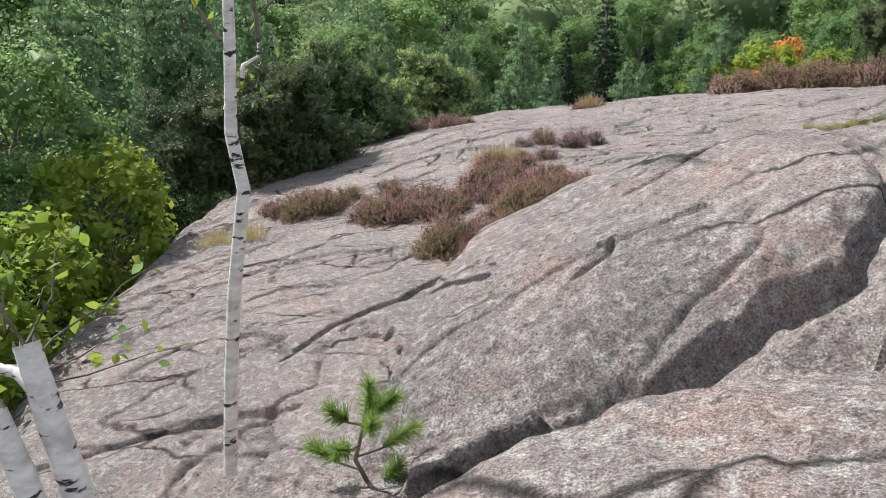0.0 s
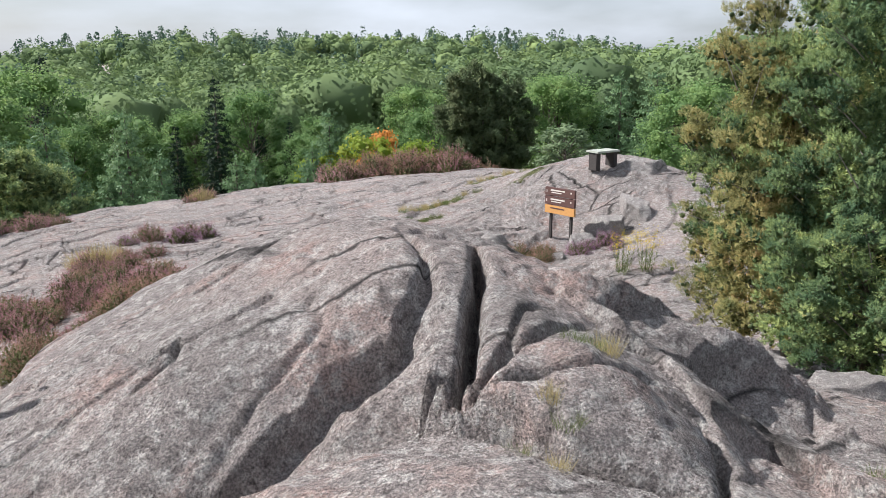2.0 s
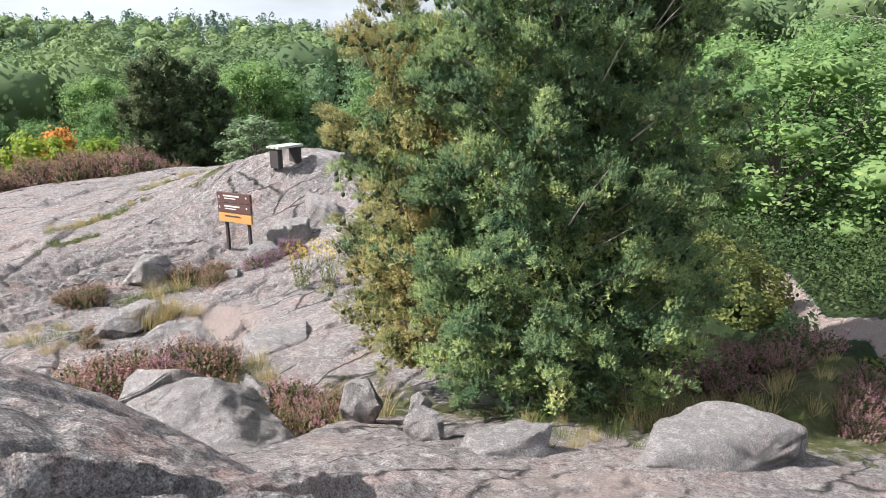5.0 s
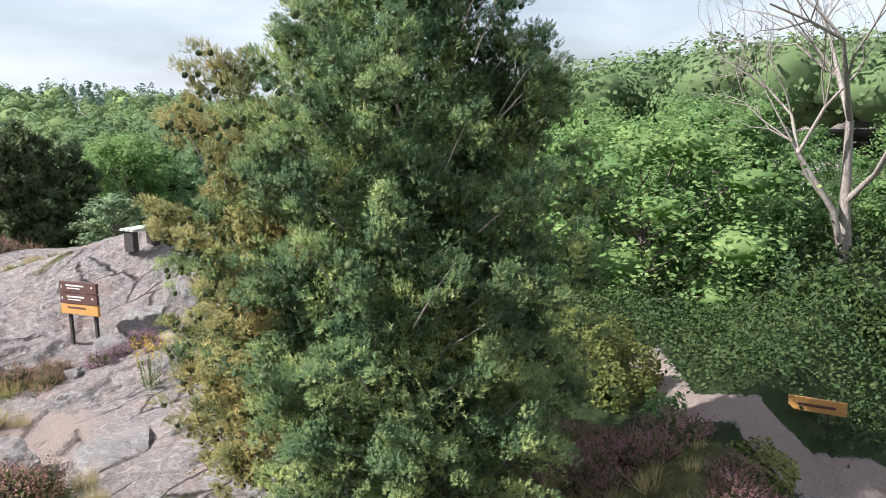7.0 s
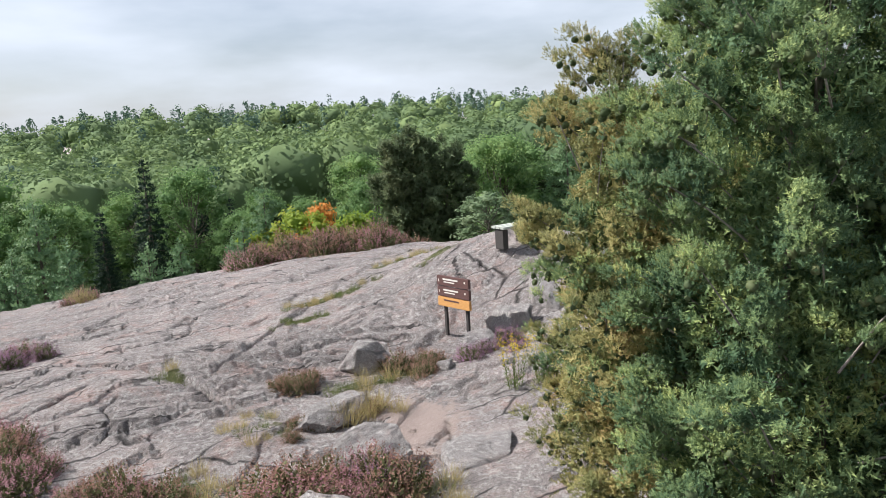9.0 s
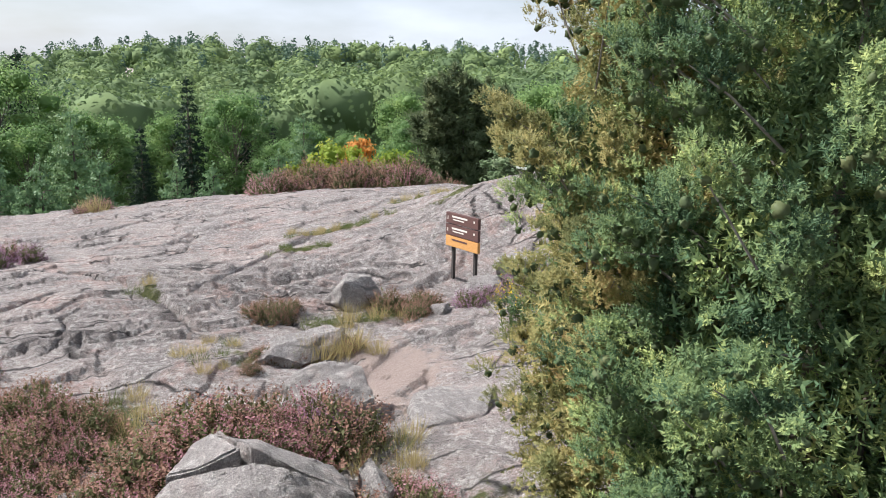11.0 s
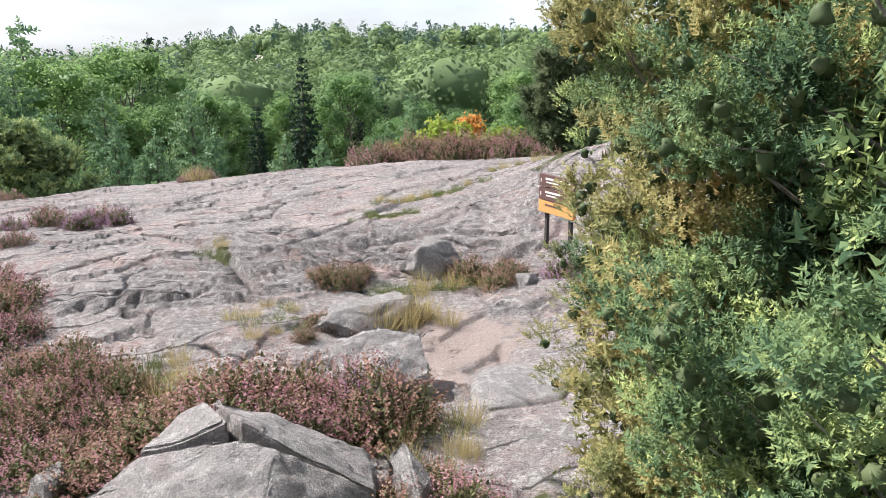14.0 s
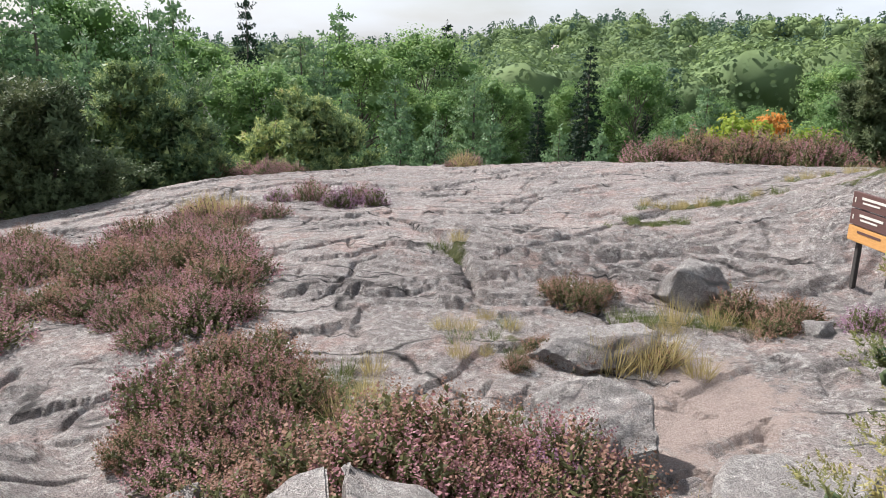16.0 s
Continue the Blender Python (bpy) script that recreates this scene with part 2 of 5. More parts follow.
DRY_GRASS = leaf_material("dry_grass", [(0.0, (0.3, 0.24, 0.11)), (0.5, (0.45, 0.37, 0.18)), (0.95, (0.6, 0.52, 0.3))], 0.3)
GREEN_GRASS = leaf_material("green_grass", [(0.0, (0.07, 0.1, 0.03)), (0.5, (0.15, 0.19, 0.06)), (0.95, (0.28, 0.28, 0.11))], 0.3)
PETAL = leaf_material("yellow_petals", [(0.0, (0.6, 0.42, 0.02)), (0.9, (0.8, 0.62, 0.05))], 0.3)
BARK = bark_material("grey_brown_bark", (0.07, 0.055, 0.045), (0.2, 0.165, 0.13), 25.0)
TWIG = bark_material("grey_twigs", (0.16, 0.13, 0.11), (0.36, 0.32, 0.28), 30.0)
BIRCH_BARK = bark_material("birch_bark", (0.5, 0.46, 0.42), (0.84, 0.8, 0.76), 14.0, (0.035, 0.03, 0.028))
SIGN_BROWN = plain_material("brown_painted_board", (0.085, 0.04, 0.035), (0.12, 0.058, 0.048))
SIGN_ORANGE = plain_material("orange_stained_wood", (0.5, 0.24, 0.07), (0.62, 0.33, 0.11), 14.0)
POST_DARK = plain_material("dark_tarred_wood", (0.025, 0.022, 0.02), (0.06, 0.05, 0.045), 18.0, 0.8)
LETTER = plain_material("pale_lettering", (0.6, 0.56, 0.5), (0.68, 0.64, 0.58))
BENCH_WOOD = plain_material("weathered_plank", (0.3, 0.32, 0.27), (0.46, 0.48, 0.42), 12.0, 0.85)


# ---- mesh helpers ----
def mesh_from(name, verts, faces, mats, index=None):
    """A mesh from arrays of triangles or quads."""
    verts, faces = np.asarray(verts, np.float32), np.asarray(faces, np.int32)
    me = bpy.data.meshes.new(name)
    k = faces.shape[1]
    me.vertices.add(len(verts))
    me.vertices.foreach_set("co", verts.ravel())
    me.loops.add(faces.size)
    me.loops.foreach_set("vertex_index", faces.ravel())
    me.polygons.add(len(faces))
    me.polygons.foreach_set("loop_start", np.arange(0, faces.size, k, dtype=np.int32))
    for m in mats:
        me.materials.append(m)
    if index is not None:
        me.polygons.foreach_set("material_index", np.asarray(index, np.int32))
    me.update(calc_edges=True)
    return me


def part(name, me, parent, label="", kind=""):
    ob = new(name, me)
    ob.parent = parent
    return tagged(ob, label, kind=kind)


def from_bm(name, bm, mat, smooth=False):
    me = bpy.data.meshes.new(name)
    bm.to_mesh(me)
    bm.free()
    me.materials.append(mat)
    if smooth:
        me.polygons.foreach_set("use_smooth", [True] * len(me.polygons))
    return me


def turns(normals, spin):
    """Rotation matrices that take z to each normal, with a spin round it."""
    nz = normals / np.linalg.norm(normals, axis=1, keepdims=True)
    ref = np.where(np.abs(nz[:, 2:3]) < 0.95, np.array([[0, 0, 1.0]]), np.array([[1.0, 0, 0]]))
    ax = np.cross(ref, nz)
    ax /= np.linalg.norm(ax, axis=1, keepdims=True)
    ay = np.cross(nz, ax)
    c, s = np.cos(spin)[:, None], np.sin(spin)[:, None]
    return np.stack([c * ax + s * ay, -s * ax + c * ay, nz], axis=2)


def scatter(tv, tf, at, rot, size):
    """One template copied to many places, as one array of points and one of faces."""
    tv, tf = np.asarray(tv, float), np.asarray(tf)
    v = np.einsum("nij,kj->nki", rot, tv) * np.asarray(size).reshape(-1, 1, 1) + at[:, None, :]
    f = tf[None] + (np.arange(len(at)) * len(tv))[:, None, None]
    return v.reshape(-1, 3), f.reshape(-1, tf.shape[1])


def sprig(rows, width, bend, r, leaf=0.5):
    """A twig tip of short pointed leaves set round a stalk along z, one unit long."""
    v, f = [], []
    for i in range(rows):
        h = (i + r.uniform(0, 0.8)) / rows
        a = i * 2.4 + r.uniform(-0.4, 0.4)
        d = np.array([math.cos(a), math.sin(a), 0])
        q = np.array([-d[1], d[0], 0])
        o = np.array([0, 0, h * 0.8])
        tip = o + d * leaf * (1.1 - 0.6 * h) + np.array([0, 0, bend * leaf])
        mid = o + d * leaf * 0.5 * (1.1 - 0.6 * h) + np.array([0, 0, bend * leaf * 0.35])
        k = len(v)
        v += [o, mid + q * width, tip, mid - q * width]
        f += [(k, k + 1, k + 2), (k, k + 2, k + 3)]
    return np.array(v), np.array(f)


def tube(points, radii, sides=7):
    """A tapered tube through points."""
    pts, vs, fs = np.asarray(points, float), [], []
    for i, p in enumerate(pts):
        d = pts[min(i + 1, len(pts) - 1)] - pts[max(i - 1, 0)]
        d /= np.linalg.norm(d) + 1e-9
        ref = np.array([1.0, 0, 0]) if abs(d[2]) > 0.7 else np.array([0, 0, 1.0])
        a = np.cross(d, ref)
        a /= np.linalg.norm(a)
        b = np.cross(d, a)
        for k in range(sides):
            w = 2 * math.pi * k / sides
            vs.append(p + radii[i] * (math.cos(w) * a + math.sin(w) * b))
    for i in range(len(pts) - 1):
        for k in range(sides):
            j = (k + 1) % sides
            fs.append((i * sides + k, i * sides + j, (i + 1) * sides + j, (i + 1) * sides + k))
    return np.array(vs), np.array(fs)


def join(pieces):
    vs, fs, o = [], [], 0
    for v, f in pieces:
        vs.append(v)
        fs.append(f + o)
        o += len(v)
    return np.concatenate(vs), np.concatenate(fs)


# ---- ground ----
def hash2(ix, iy, seed):
    h = (ix * 374761393 + iy * 668265263 + seed * 974634481) & 0xFFFFFFFF
    h = ((h ^ (h >> 13)) * 1274126177) & 0xFFFFFFFF
    return ((h ^ (h >> 16)) & 0xFFFF) / 65535.0


def value_noise(x, y, seed):
    ix, iy = np.floor(x).astype(np.int64), np.floor(y).astype(np.int64)
    fx, fy = x - ix, y - iy
    fx, fy = fx * fx * fx * (fx * (fx * 6 - 15) + 10), fy * fy * fy * (fy * (fy * 6 - 15) + 10)
    a, b, c, d = hash2(ix, iy, seed), hash2(ix + 1, iy, seed), hash2(ix, iy + 1, seed), hash2(ix + 1, iy + 1, seed)
    return (a + (b - a) * fx) * (1 - fy) + (c + (d - c) * fx) * fy - 0.5


def fbm(x, y, seed, octaves=4, gain=0.5):
    t, amp = 0, 1.0
    for o in range(octaves):
        t = t + amp * value_noise(x * 2**o + 13.7 * o, y * 2**o - 7.1 * o, seed + o)
        amp *= gain
    return t


def step(a, b, x):
    t = np.clip((x - a) / (b - a), 0, 1)
    return t * t * (3 - 2 * t)


def soft_max(a, b, k=0.06):
    h = np.clip(0.5 + 0.5 * (a - b) / k, 0, 1)
    return b + (a - b) * h + k * h * (1 - h)


def crack_distance(x, y, line):
    """The distance to a broken line, and how far along it (0 to 1)."""
    best, along = np.full(x.shape, 1e9), np.zeros(x.shape)
    n = len(line) - 1
    for i in range(n):
        (ax, ay), (bx, by) = line[i], line[i + 1]
        dx, dy = bx - ax, by - ay
        t = np.clip(((x - ax) * dx + (y - ay) * dy) / (dx * dx + dy * dy), 0, 1)
        d = np.hypot(x - ax - t * dx, y - ay - t * dy)
        near = d < best
        best, along = np.where(near, d, best), np.where(near, (i + t) / n, along)
    return best, along


def ledge_side(x, y, line):
    """The distance to a broken line, how far along it, and on which side (positive to the right of its run)."""
    best, along, side = np.full(x.shape, 1e9), np.zeros(x.shape), np.zeros(x.shape)
    n = len(line) - 1
    for i in range(n):
        (ax, ay), (bx, by) = line[i], line[i + 1]
        dx, dy = bx - ax, by - ay
        t = np.clip(((x - ax) * dx + (y - ay) * dy) / (dx * dx + dy * dy), 0, 1)
        d = np.hypot(x - ax - t * dx, y - ay - t * dy)
        near = d < best
        best, along, side = np.where(near, d, best), np.where(near, (i + t) / n, along), np.where(near, (x - ax) * dy - (y - ay) * dx, side)
    return best, along, side


NEAR_CRACKS = [  # line, half width, depth: the knoll
    ([(-0.35, 1.75), (-0.05, 1.95), (0.2, 2.1), (0.6, 2.13), (1.0, 2.22), (1.47, 2.2)], 0.07, 0.36),
    ([(1.46, 2.1), (1.53, 2.16), (1.67, 2.38), (1.82, 2.62), (1.98, 2.88), (2.18, 3.24), (2.3, 3.5)], 0.028, 0.26),
    ([(1.47, 2.1), (1.54, 1.96), (1.6, 1.7), (1.72, 1.56), (1.9, 1.41), (2.05, 1.25)], 0.034, 0.1),
    ([(1.51, 2.07), (1.8, 1.99), (2.01, 1.95), (2.2, 1.99), (2.31, 1.87), (2.25, 1.67), (1.95, 1.42)], 0.026, 0.08),
    ([(1.53, 2.08), (1.65, 2.13), (1.78, 2.24), (1.94, 2.28), (2.28, 2.48)], 0.026, 0.07),
    ([(2.2, 2.62), (1.95, 2.48), (1.74, 2.24), (1.6, 2.12)], 0.016, 0.05),
    ([(0.9, 3.9), (1.2, 4.0), (1.5, 4.3)], 0.025, 0.05),
    ([(0.55, 3.1), (0.7, 3.15), (0.75, 3.3)], 0.02, 0.05),
]
SLAB_CRACKS = [  # the open slab beyond
    ([(-3.2, 8.6), (-2.4, 9.2), (-1.7, 9.1)], 0.035, 0.08),
    ([(-3.9, 10.2), (-2.9, 10.5), (-2.2, 11.2)], 0.035, 0.08),
    ([(-4.2, 5.7), (-3.67, 5.9), (-2.8, 6.15), (-2.3, 6.3), (-1.6, 6.35)], 0.04, 0.1),
    ([(-2.0, 7.2), (-1.5, 8.0), (-0.8, 8.5), (-0.2, 9.2), (0.3, 9.8)], 0.045, 0.13),
    ([(-1.7, 9.8), (-0.9, 9.9), (-0.5, 10.6), (0.1, 10.9)], 0.03, 0.07),
    ([(2.3, 12.3), (2.85, 12.74), (3.4, 13.3)], 0.05, 0.1),
    ([(3.3, 15.2), (3.88, 14.15), (4.3, 13.4), (4.6, 12.6), (4.75, 12.1), (4.9, 11.2)], 0.07, 0.16),
    ([(2.9, 11.3), (3.6, 11.2), (4.3, 11.6)], 0.03, 0.06),
    ([(4.9, 12.5), (5.8, 13.7), (6.7, 14.9), (7.6, 15.8)], 0.05, 0.1),
]
LEDGES = [  # line, height of the broken step on its lower side, how far the step runs out
    ([(2.37, 3.05), (2.43, 2.77), (2.43, 2.48), (2.5, 2.32), (2.49, 2.06), (2.38, 1.75)], 0.07, 0.35),
    ([(2.58, 2.4), (2.8, 2.46), (2.98, 2.5), (3.24, 2.48), (3.52, 2.44)], 0.14, 0.4),
    ([(2.5, 2.78), (2.75, 2.74), (3.2, 2.82), (3.7, 3.0), (3.98, 3.03)], 0.1, 0.3),
    ([(3.3, 2.1), (3.6, 2.02), (3.86, 1.9), (3.9, 1.46), (3.98, 1.2), (3.8, 0.8)], 0.06, 0.3),
    ([(2.46, 1.97), (2.7, 1.86), (2.68, 1.5), (2.7, 1.2), (2.8, 0.9)], 0.09, 0.4),
    ([(2.95, 1.62), (3.08, 1.37), (3.2, 1.12), (3.5, 0.92)], 0.06, 0.3),
]


def near_rock(x, y):
    """The knoll under the walker: a whaleback, split blocks, a boulder and the ramp down to the juniper."""
    dx = x - 1.75
    dome = 0.62 - 0.30 * np.sqrt(np.minimum(dx, 0) ** 2 + 0.01) - 0.05 * np.minimum(dx, 0) ** 2 - 0.25 * np.maximum(dx, 0) ** 2
    dome = dome - 0.27 * np.minimum(y - 3.4, 0) ** 2 - 0.09 * np.maximum(y - 3.4, 0) ** 2
    dome = dome - 0.5 * np.maximum(2.55 - y - 0.25 * x, 0) - 2.6 * np.maximum(y - 4.95, 0) - 2.4 * np.maximum(-0.4 - x + 0.25 * (y - 2.5), 0)
    rim = np.interp(x, [-0.5, 0.2, 0.55, 0.86, 1.15, 1.34, 1.51, 1.64, 1.78, 1.86, 1.96], [1.98, 2.28, 2.55, 2.64, 2.65, 2.69, 2.75, 2.86, 3.02, 3.3, 3.8])
    drop = np.interp(x, [-0.4, 0.3, 0.8, 1.3, 1.7, 2.0], [0.04, 0.09, 0.16, 0.21, 0.15, 0.05])
    over = y - rim + 0.14 * fbm(x * 2.4, y * 2.4, 23, 5, 0.55)
    dome = dome - drop * (0.75 * step(0.02, -0.06, over) + 0.25 * step(0.22, 0.0, over)) + np.interp(x, [0.5, 1.2], [0.25, 0.85]) * drop * step(-0.06, -0.3, over)
    side = np.maximum(2.02 + 0.1 * x - y, 0)
    dome = dome - 6.0 * np.maximum(side - 0.05, 0)
    block = 0.45 - 0.55 * np.maximum(x - 1.95, 0) + 0.28 * (y - 1.95) * step(1.6, 2.6, x) - 0.1 * np.maximum(1.7 - x, 0)
    block = block - 2.4 * np.maximum(2.1 + 1.35 * (1.47 - x) - y, 0) * (x < 1.6) - 5.0 * np.maximum(y - 2.3 - 1.45 * (x - 1.47), 0)
    block = block - 0.38 * np.maximum(1.95 - y, 0) - 1.3 * np.maximum(y - 3.05, 0)
    boulder = 0.40 - 0.2 * ((x - 1.1) ** 2 + (y - 1.3) ** 2) - 5.0 * np.maximum(y - 2.17 - 0.05 * x, 0) - 3.0 * np.maximum(-0.1 - x, 0) * step(1.0, 1.8, y)
    ramp = -0.05 - 0.28 * (x - 3.0) - 0.10 * (y - 1.5) - 0.22 * np.maximum(y - 3.6, 0) - 1.0 * np.maximum(y - 4.6 - 0.5 * np.maximum(x - 4.5, 0), 0)
    ramp = np.minimum(ramp, 0.05 - 0.12 * np.maximum(1.0 - x, 0)) - 2.5 * np.maximum(1.2 - x, 0) * step(2.2, 3.2, y)
    ramp = np.maximum(ramp, -2.75 - 0.02 * np.maximum(x - 12, 0) - 1.2 * np.maximum(y - 5.5, 0) - 1.2 * np.maximum(-1 - x, 0))
    far = np.maximum(-0.8 - x, 0) * 0.9 * step(6.0, 1.5, y)
    crest = np.interp(x, [2.3, 2.8, 3.1, 3.5], [3.0, 2.72, 2.62, 2.45])
    spine = np.interp(x, [2.3, 2.5, 2.8, 3.1, 3.35, 3.6, 4.0, 4.6], [0.5, 0.46, 0.36, 0.22, 0.07, -0.13, -0.5, -1.3])
    spine = spine - 0.9 * np.maximum(crest - y, 0) - 0.5 * np.maximum(y - crest, 0) - 3.0 * np.maximum(2.3 - x, 0)
    return soft_max(soft_max(soft_max(dome, block, 0.03), spine, 0.04), soft_max(boulder, ramp - far, 0.04), 0.03)


def plateau(x, y):
    """The long bare slab with its low domes, and how far inside its rim a place lies."""
    z = -2.08 + 0.05 * (x - 4.4) - 0.075 * np.maximum(y - 13.5, 0) - 0.05 * np.maximum(1 - x, 0)
    for cx, cy, rx, ry, h in ((-0.8, 18.5, 3.2, 4.5, 0.45), (4.8, 21.0, 4.0, 4.0, 0.25), (11.6, 14.4, 2.4, 2.8, 0.95), (3.3, 12.8, 1.6, 2.2, 0.16), (9.0, 20.0, 4.0, 3.5, 0.35), (-2.2, 8.6, 2.2, 2.8, 0.22), (9.0, 12.0, 1.6, 1.2, -0.4), (6.8, 9.7, 1.3, 1.0, -0.16)):
        z = z + h * np.exp(-((x - cx) / rx) ** 2 - ((y - cy) / ry) ** 2)
    rim = (np.abs(x - 5) / 10.3) ** 3 + (np.abs(y - 13.5) / 12.9) ** 3 + 0.12 * fbm(x * 0.35, y * 0.35, 5, 3)
    return z - 3.2 * step(0.92, 1.75, rim), rim


def valley(x, y):
    r = np.hypot(x - 5, y - 10)
    az = np.degrees(np.arctan2(x - 5, y - 10))
    z = -4.3 - 0.15 * np.clip(r - 14, 0, 60)
    ridge = 11.5 * step(-14, 6, az) * (1 - 0.5 * step(28, 50, az)) + 4.5 - 9.5 * step(36, 54, az)
    z = z + ridge * np.clip((r - 80) / 220, 0, 1) - 30 * step(330, 900, r)
    right = step(6, 9, x) * step(14, 4, y)
    z = np.where(right > 0, z * (1 - right) + right * np.maximum(z, -3.0 - 0.17 * np.maximum(x - 16, 0)), z)
    return z + 0.8 * fbm(x * 0.06, y * 0.06, 11, 3) * step(10, 40, r)


def ground_height(x, y, fine=True):
    p, rim = plateau(x, y)
    z = soft_max(p, valley(x, y), 0.5)
    n = near_rock(x, y)
    n = n - 6.0 * np.maximum(-3.5 - y, 0)
    n = n + 0.03 * fbm(x * 1.3, y * 1.3, 21, 3)
    z = soft_max(n, z, 0.08)
    if not fine:
        return z
    rock = step(1.35, 0.95, rim)
    z = z + rock * (0.07 * fbm(x * 0.5, y * 0.5, 31, 3) + 0.025 * fbm(x * 2.3, y * 2.3, 35, 4, 0.6) + 0.016 * fbm(x * 7.0, y * 7.0, 37, 3, 0.65) + 0.014 * step(5.0, 4.0, y) * fbm(x * 15.0, y * 15.0, 39, 2, 0.6))
    # split ledges below the slab
    band = np.exp(-((x - 6.6) / 2.3) ** 2 - ((y - 12.6) / 1.7) ** 2) + 0.8 * np.exp(-((x - 4.4) / 0.8) ** 2 - ((y - 11.2) / 1.0) ** 2) + 0.5 * np.exp(-((x - 9.8) / 2.0) ** 2 - ((y - 14.5) / 2.0) ** 2)
    v = (y + 0.3 * x + 0.9 * fbm(x * 0.7, y * 0.7, 41, 3)) / 0.34
    saw = 1 - (v - np.floor(v))
    w = (x - 0.5 * y + 0.8 * fbm(x * 0.9, y * 0.9, 45, 3)) / 0.8
    z = z + np.clip(band * 1.2, 0, 1) * (0.065 * saw * (0.5 + hash2(np.floor(v).astype(np.int64), np.floor(w).astype(np.int64), 3)) - 0.02)
    # fine strata on the ramp
    slab = np.exp(-((x - 3.7) / 1.0) ** 2 - ((y - 1.7) / 1.4) ** 2)
    v = (x + 0.35 * y + 0.25 * fbm(x * 1.5, y * 1.5, 51, 3)) / 0.3
    v = v - np.floor(v)
    z = z + slab * 0.08 * np.where(v < 0.86, v / 0.86, (1 - v) / 0.14)
    for line, half, deep in NEAR_CRACKS + SLAB_CRACKS:
        xs, ys = [q[0] for q in line], [q[1] for q in line]
        box = (x > min(xs) - 0.6) & (x < max(xs) + 0.6) & (y > min(ys) - 0.6) & (y < max(ys) + 0.6)
        if not box.any():
            continue
        bx, by = x[box], y[box]
        wob = 0.03 if half < 0.05 else 0.07
        d, t = crack_distance(bx + wob * fbm(bx * 3, by * 3, 61, 3), by + wob * fbm(bx * 3, by * 3, 65, 3), line)
        wide = half * 0.8 * (0.35 + 0.9 * np.sqrt(np.clip(4 * t * (1 - t), 0, 1)))
        z[box] -= deep * np.exp(-(d / wide) ** (2 if half < 0.035 else 4)) + 0.08 * deep * np.exp(-(d / (wide * 3)) ** 2)
    # broken steps where sheets of rock have come away
    for line, tall, run in LEDGES:
        xs, ys = [q[0] for q in line], [q[1] for q in line]
        box = (x > min(xs) - 0.9) & (x < max(xs) + 0.9) & (y > min(ys) - 0.9) & (y < max(ys) + 0.9)
        if box.any():
            bx, by = x[box], y[box]
            d, t, side = ledge_side(bx + 0.05 * fbm(bx * 4, by * 4, 63, 3), by + 0.05 * fbm(bx * 4, by * 4, 67, 3), line)
            ends = np.sqrt(np.clip(4 * t * (1 - t), 0, 1))
            z[box] -= tall * ends * np.where(side > 0, step(-0.01, 0.03, d) * np.exp(-(d / run) ** 2), 0) - 0.25 * tall * ends * np.where(side <= 0, np.exp(-(d / (run * 0.6)) ** 2), 1 * np.exp(-(d / 0.02) ** 2))
    # low overlapping sheets of rock
    v = (0.8 * y - 0.35 * x + 1.6 * fbm(x * 0.3, y * 0.3, 81, 3)) / 1.1
    fr = v - np.floor(v)
    z = z + rock * step(6.5, 9.0, y + 0.3 * x) * 0.045 * (1 - fr) * (hash2(np.floor(v).astype(np.int64), np.floor((x + 0.4 * y) / 1.3 + fbm(x, y, 83, 2)).astype(np.int64), 5) > 0.45)
    # fine joints in the open slab
    j = np.abs(fbm(x * 0.55 + 0.2 * y, y * 1.1 - 0.25 * x, 71, 3)) * 2
    far_side = 0.35 + 0.65 * step(4.0, 7.0, y)
    z = z - rock * far_side * 0.08 * np.exp(-(j / 0.045) ** 2) * step(0.0, 0.08, fbm(x * 0.8, y * 0.8, 75, 2))
    j = np.abs(fbm(x * 1.3 - 0.4 * y, y * 0.7 + 0.3 * x, 91, 3)) * 2
    z = z - rock * far_side * 0.07 * np.exp(-(j / 0.05) ** 2) * step(0.02, 0.1, fbm(x * 0.9, y * 0.9, 95, 2))
    return z


def spaced(marks):
    """Coordinates whose spacing changes from mark to mark."""
    out = [marks[0][0]]
    for (a, da), (b, db) in zip(marks, marks[1:]):
        u = a
        while u < b - 1e-6:
            u += da + (db - da) * (u - a) / (b - a)
            out.append(min(u, b))
    return np.unique(np.array(out))


def path_x(y):
    """The middle line of the gravel path beyond the juniper."""
    return np.interp(y, [-6, -2, 0, 1.1, 1.7, 2.3, 2.8, 3.3, 4.2], [14.6, 12.6, 11.0, 10.3, 10.1, 10.1, 10.35, 10.9, 12.2])


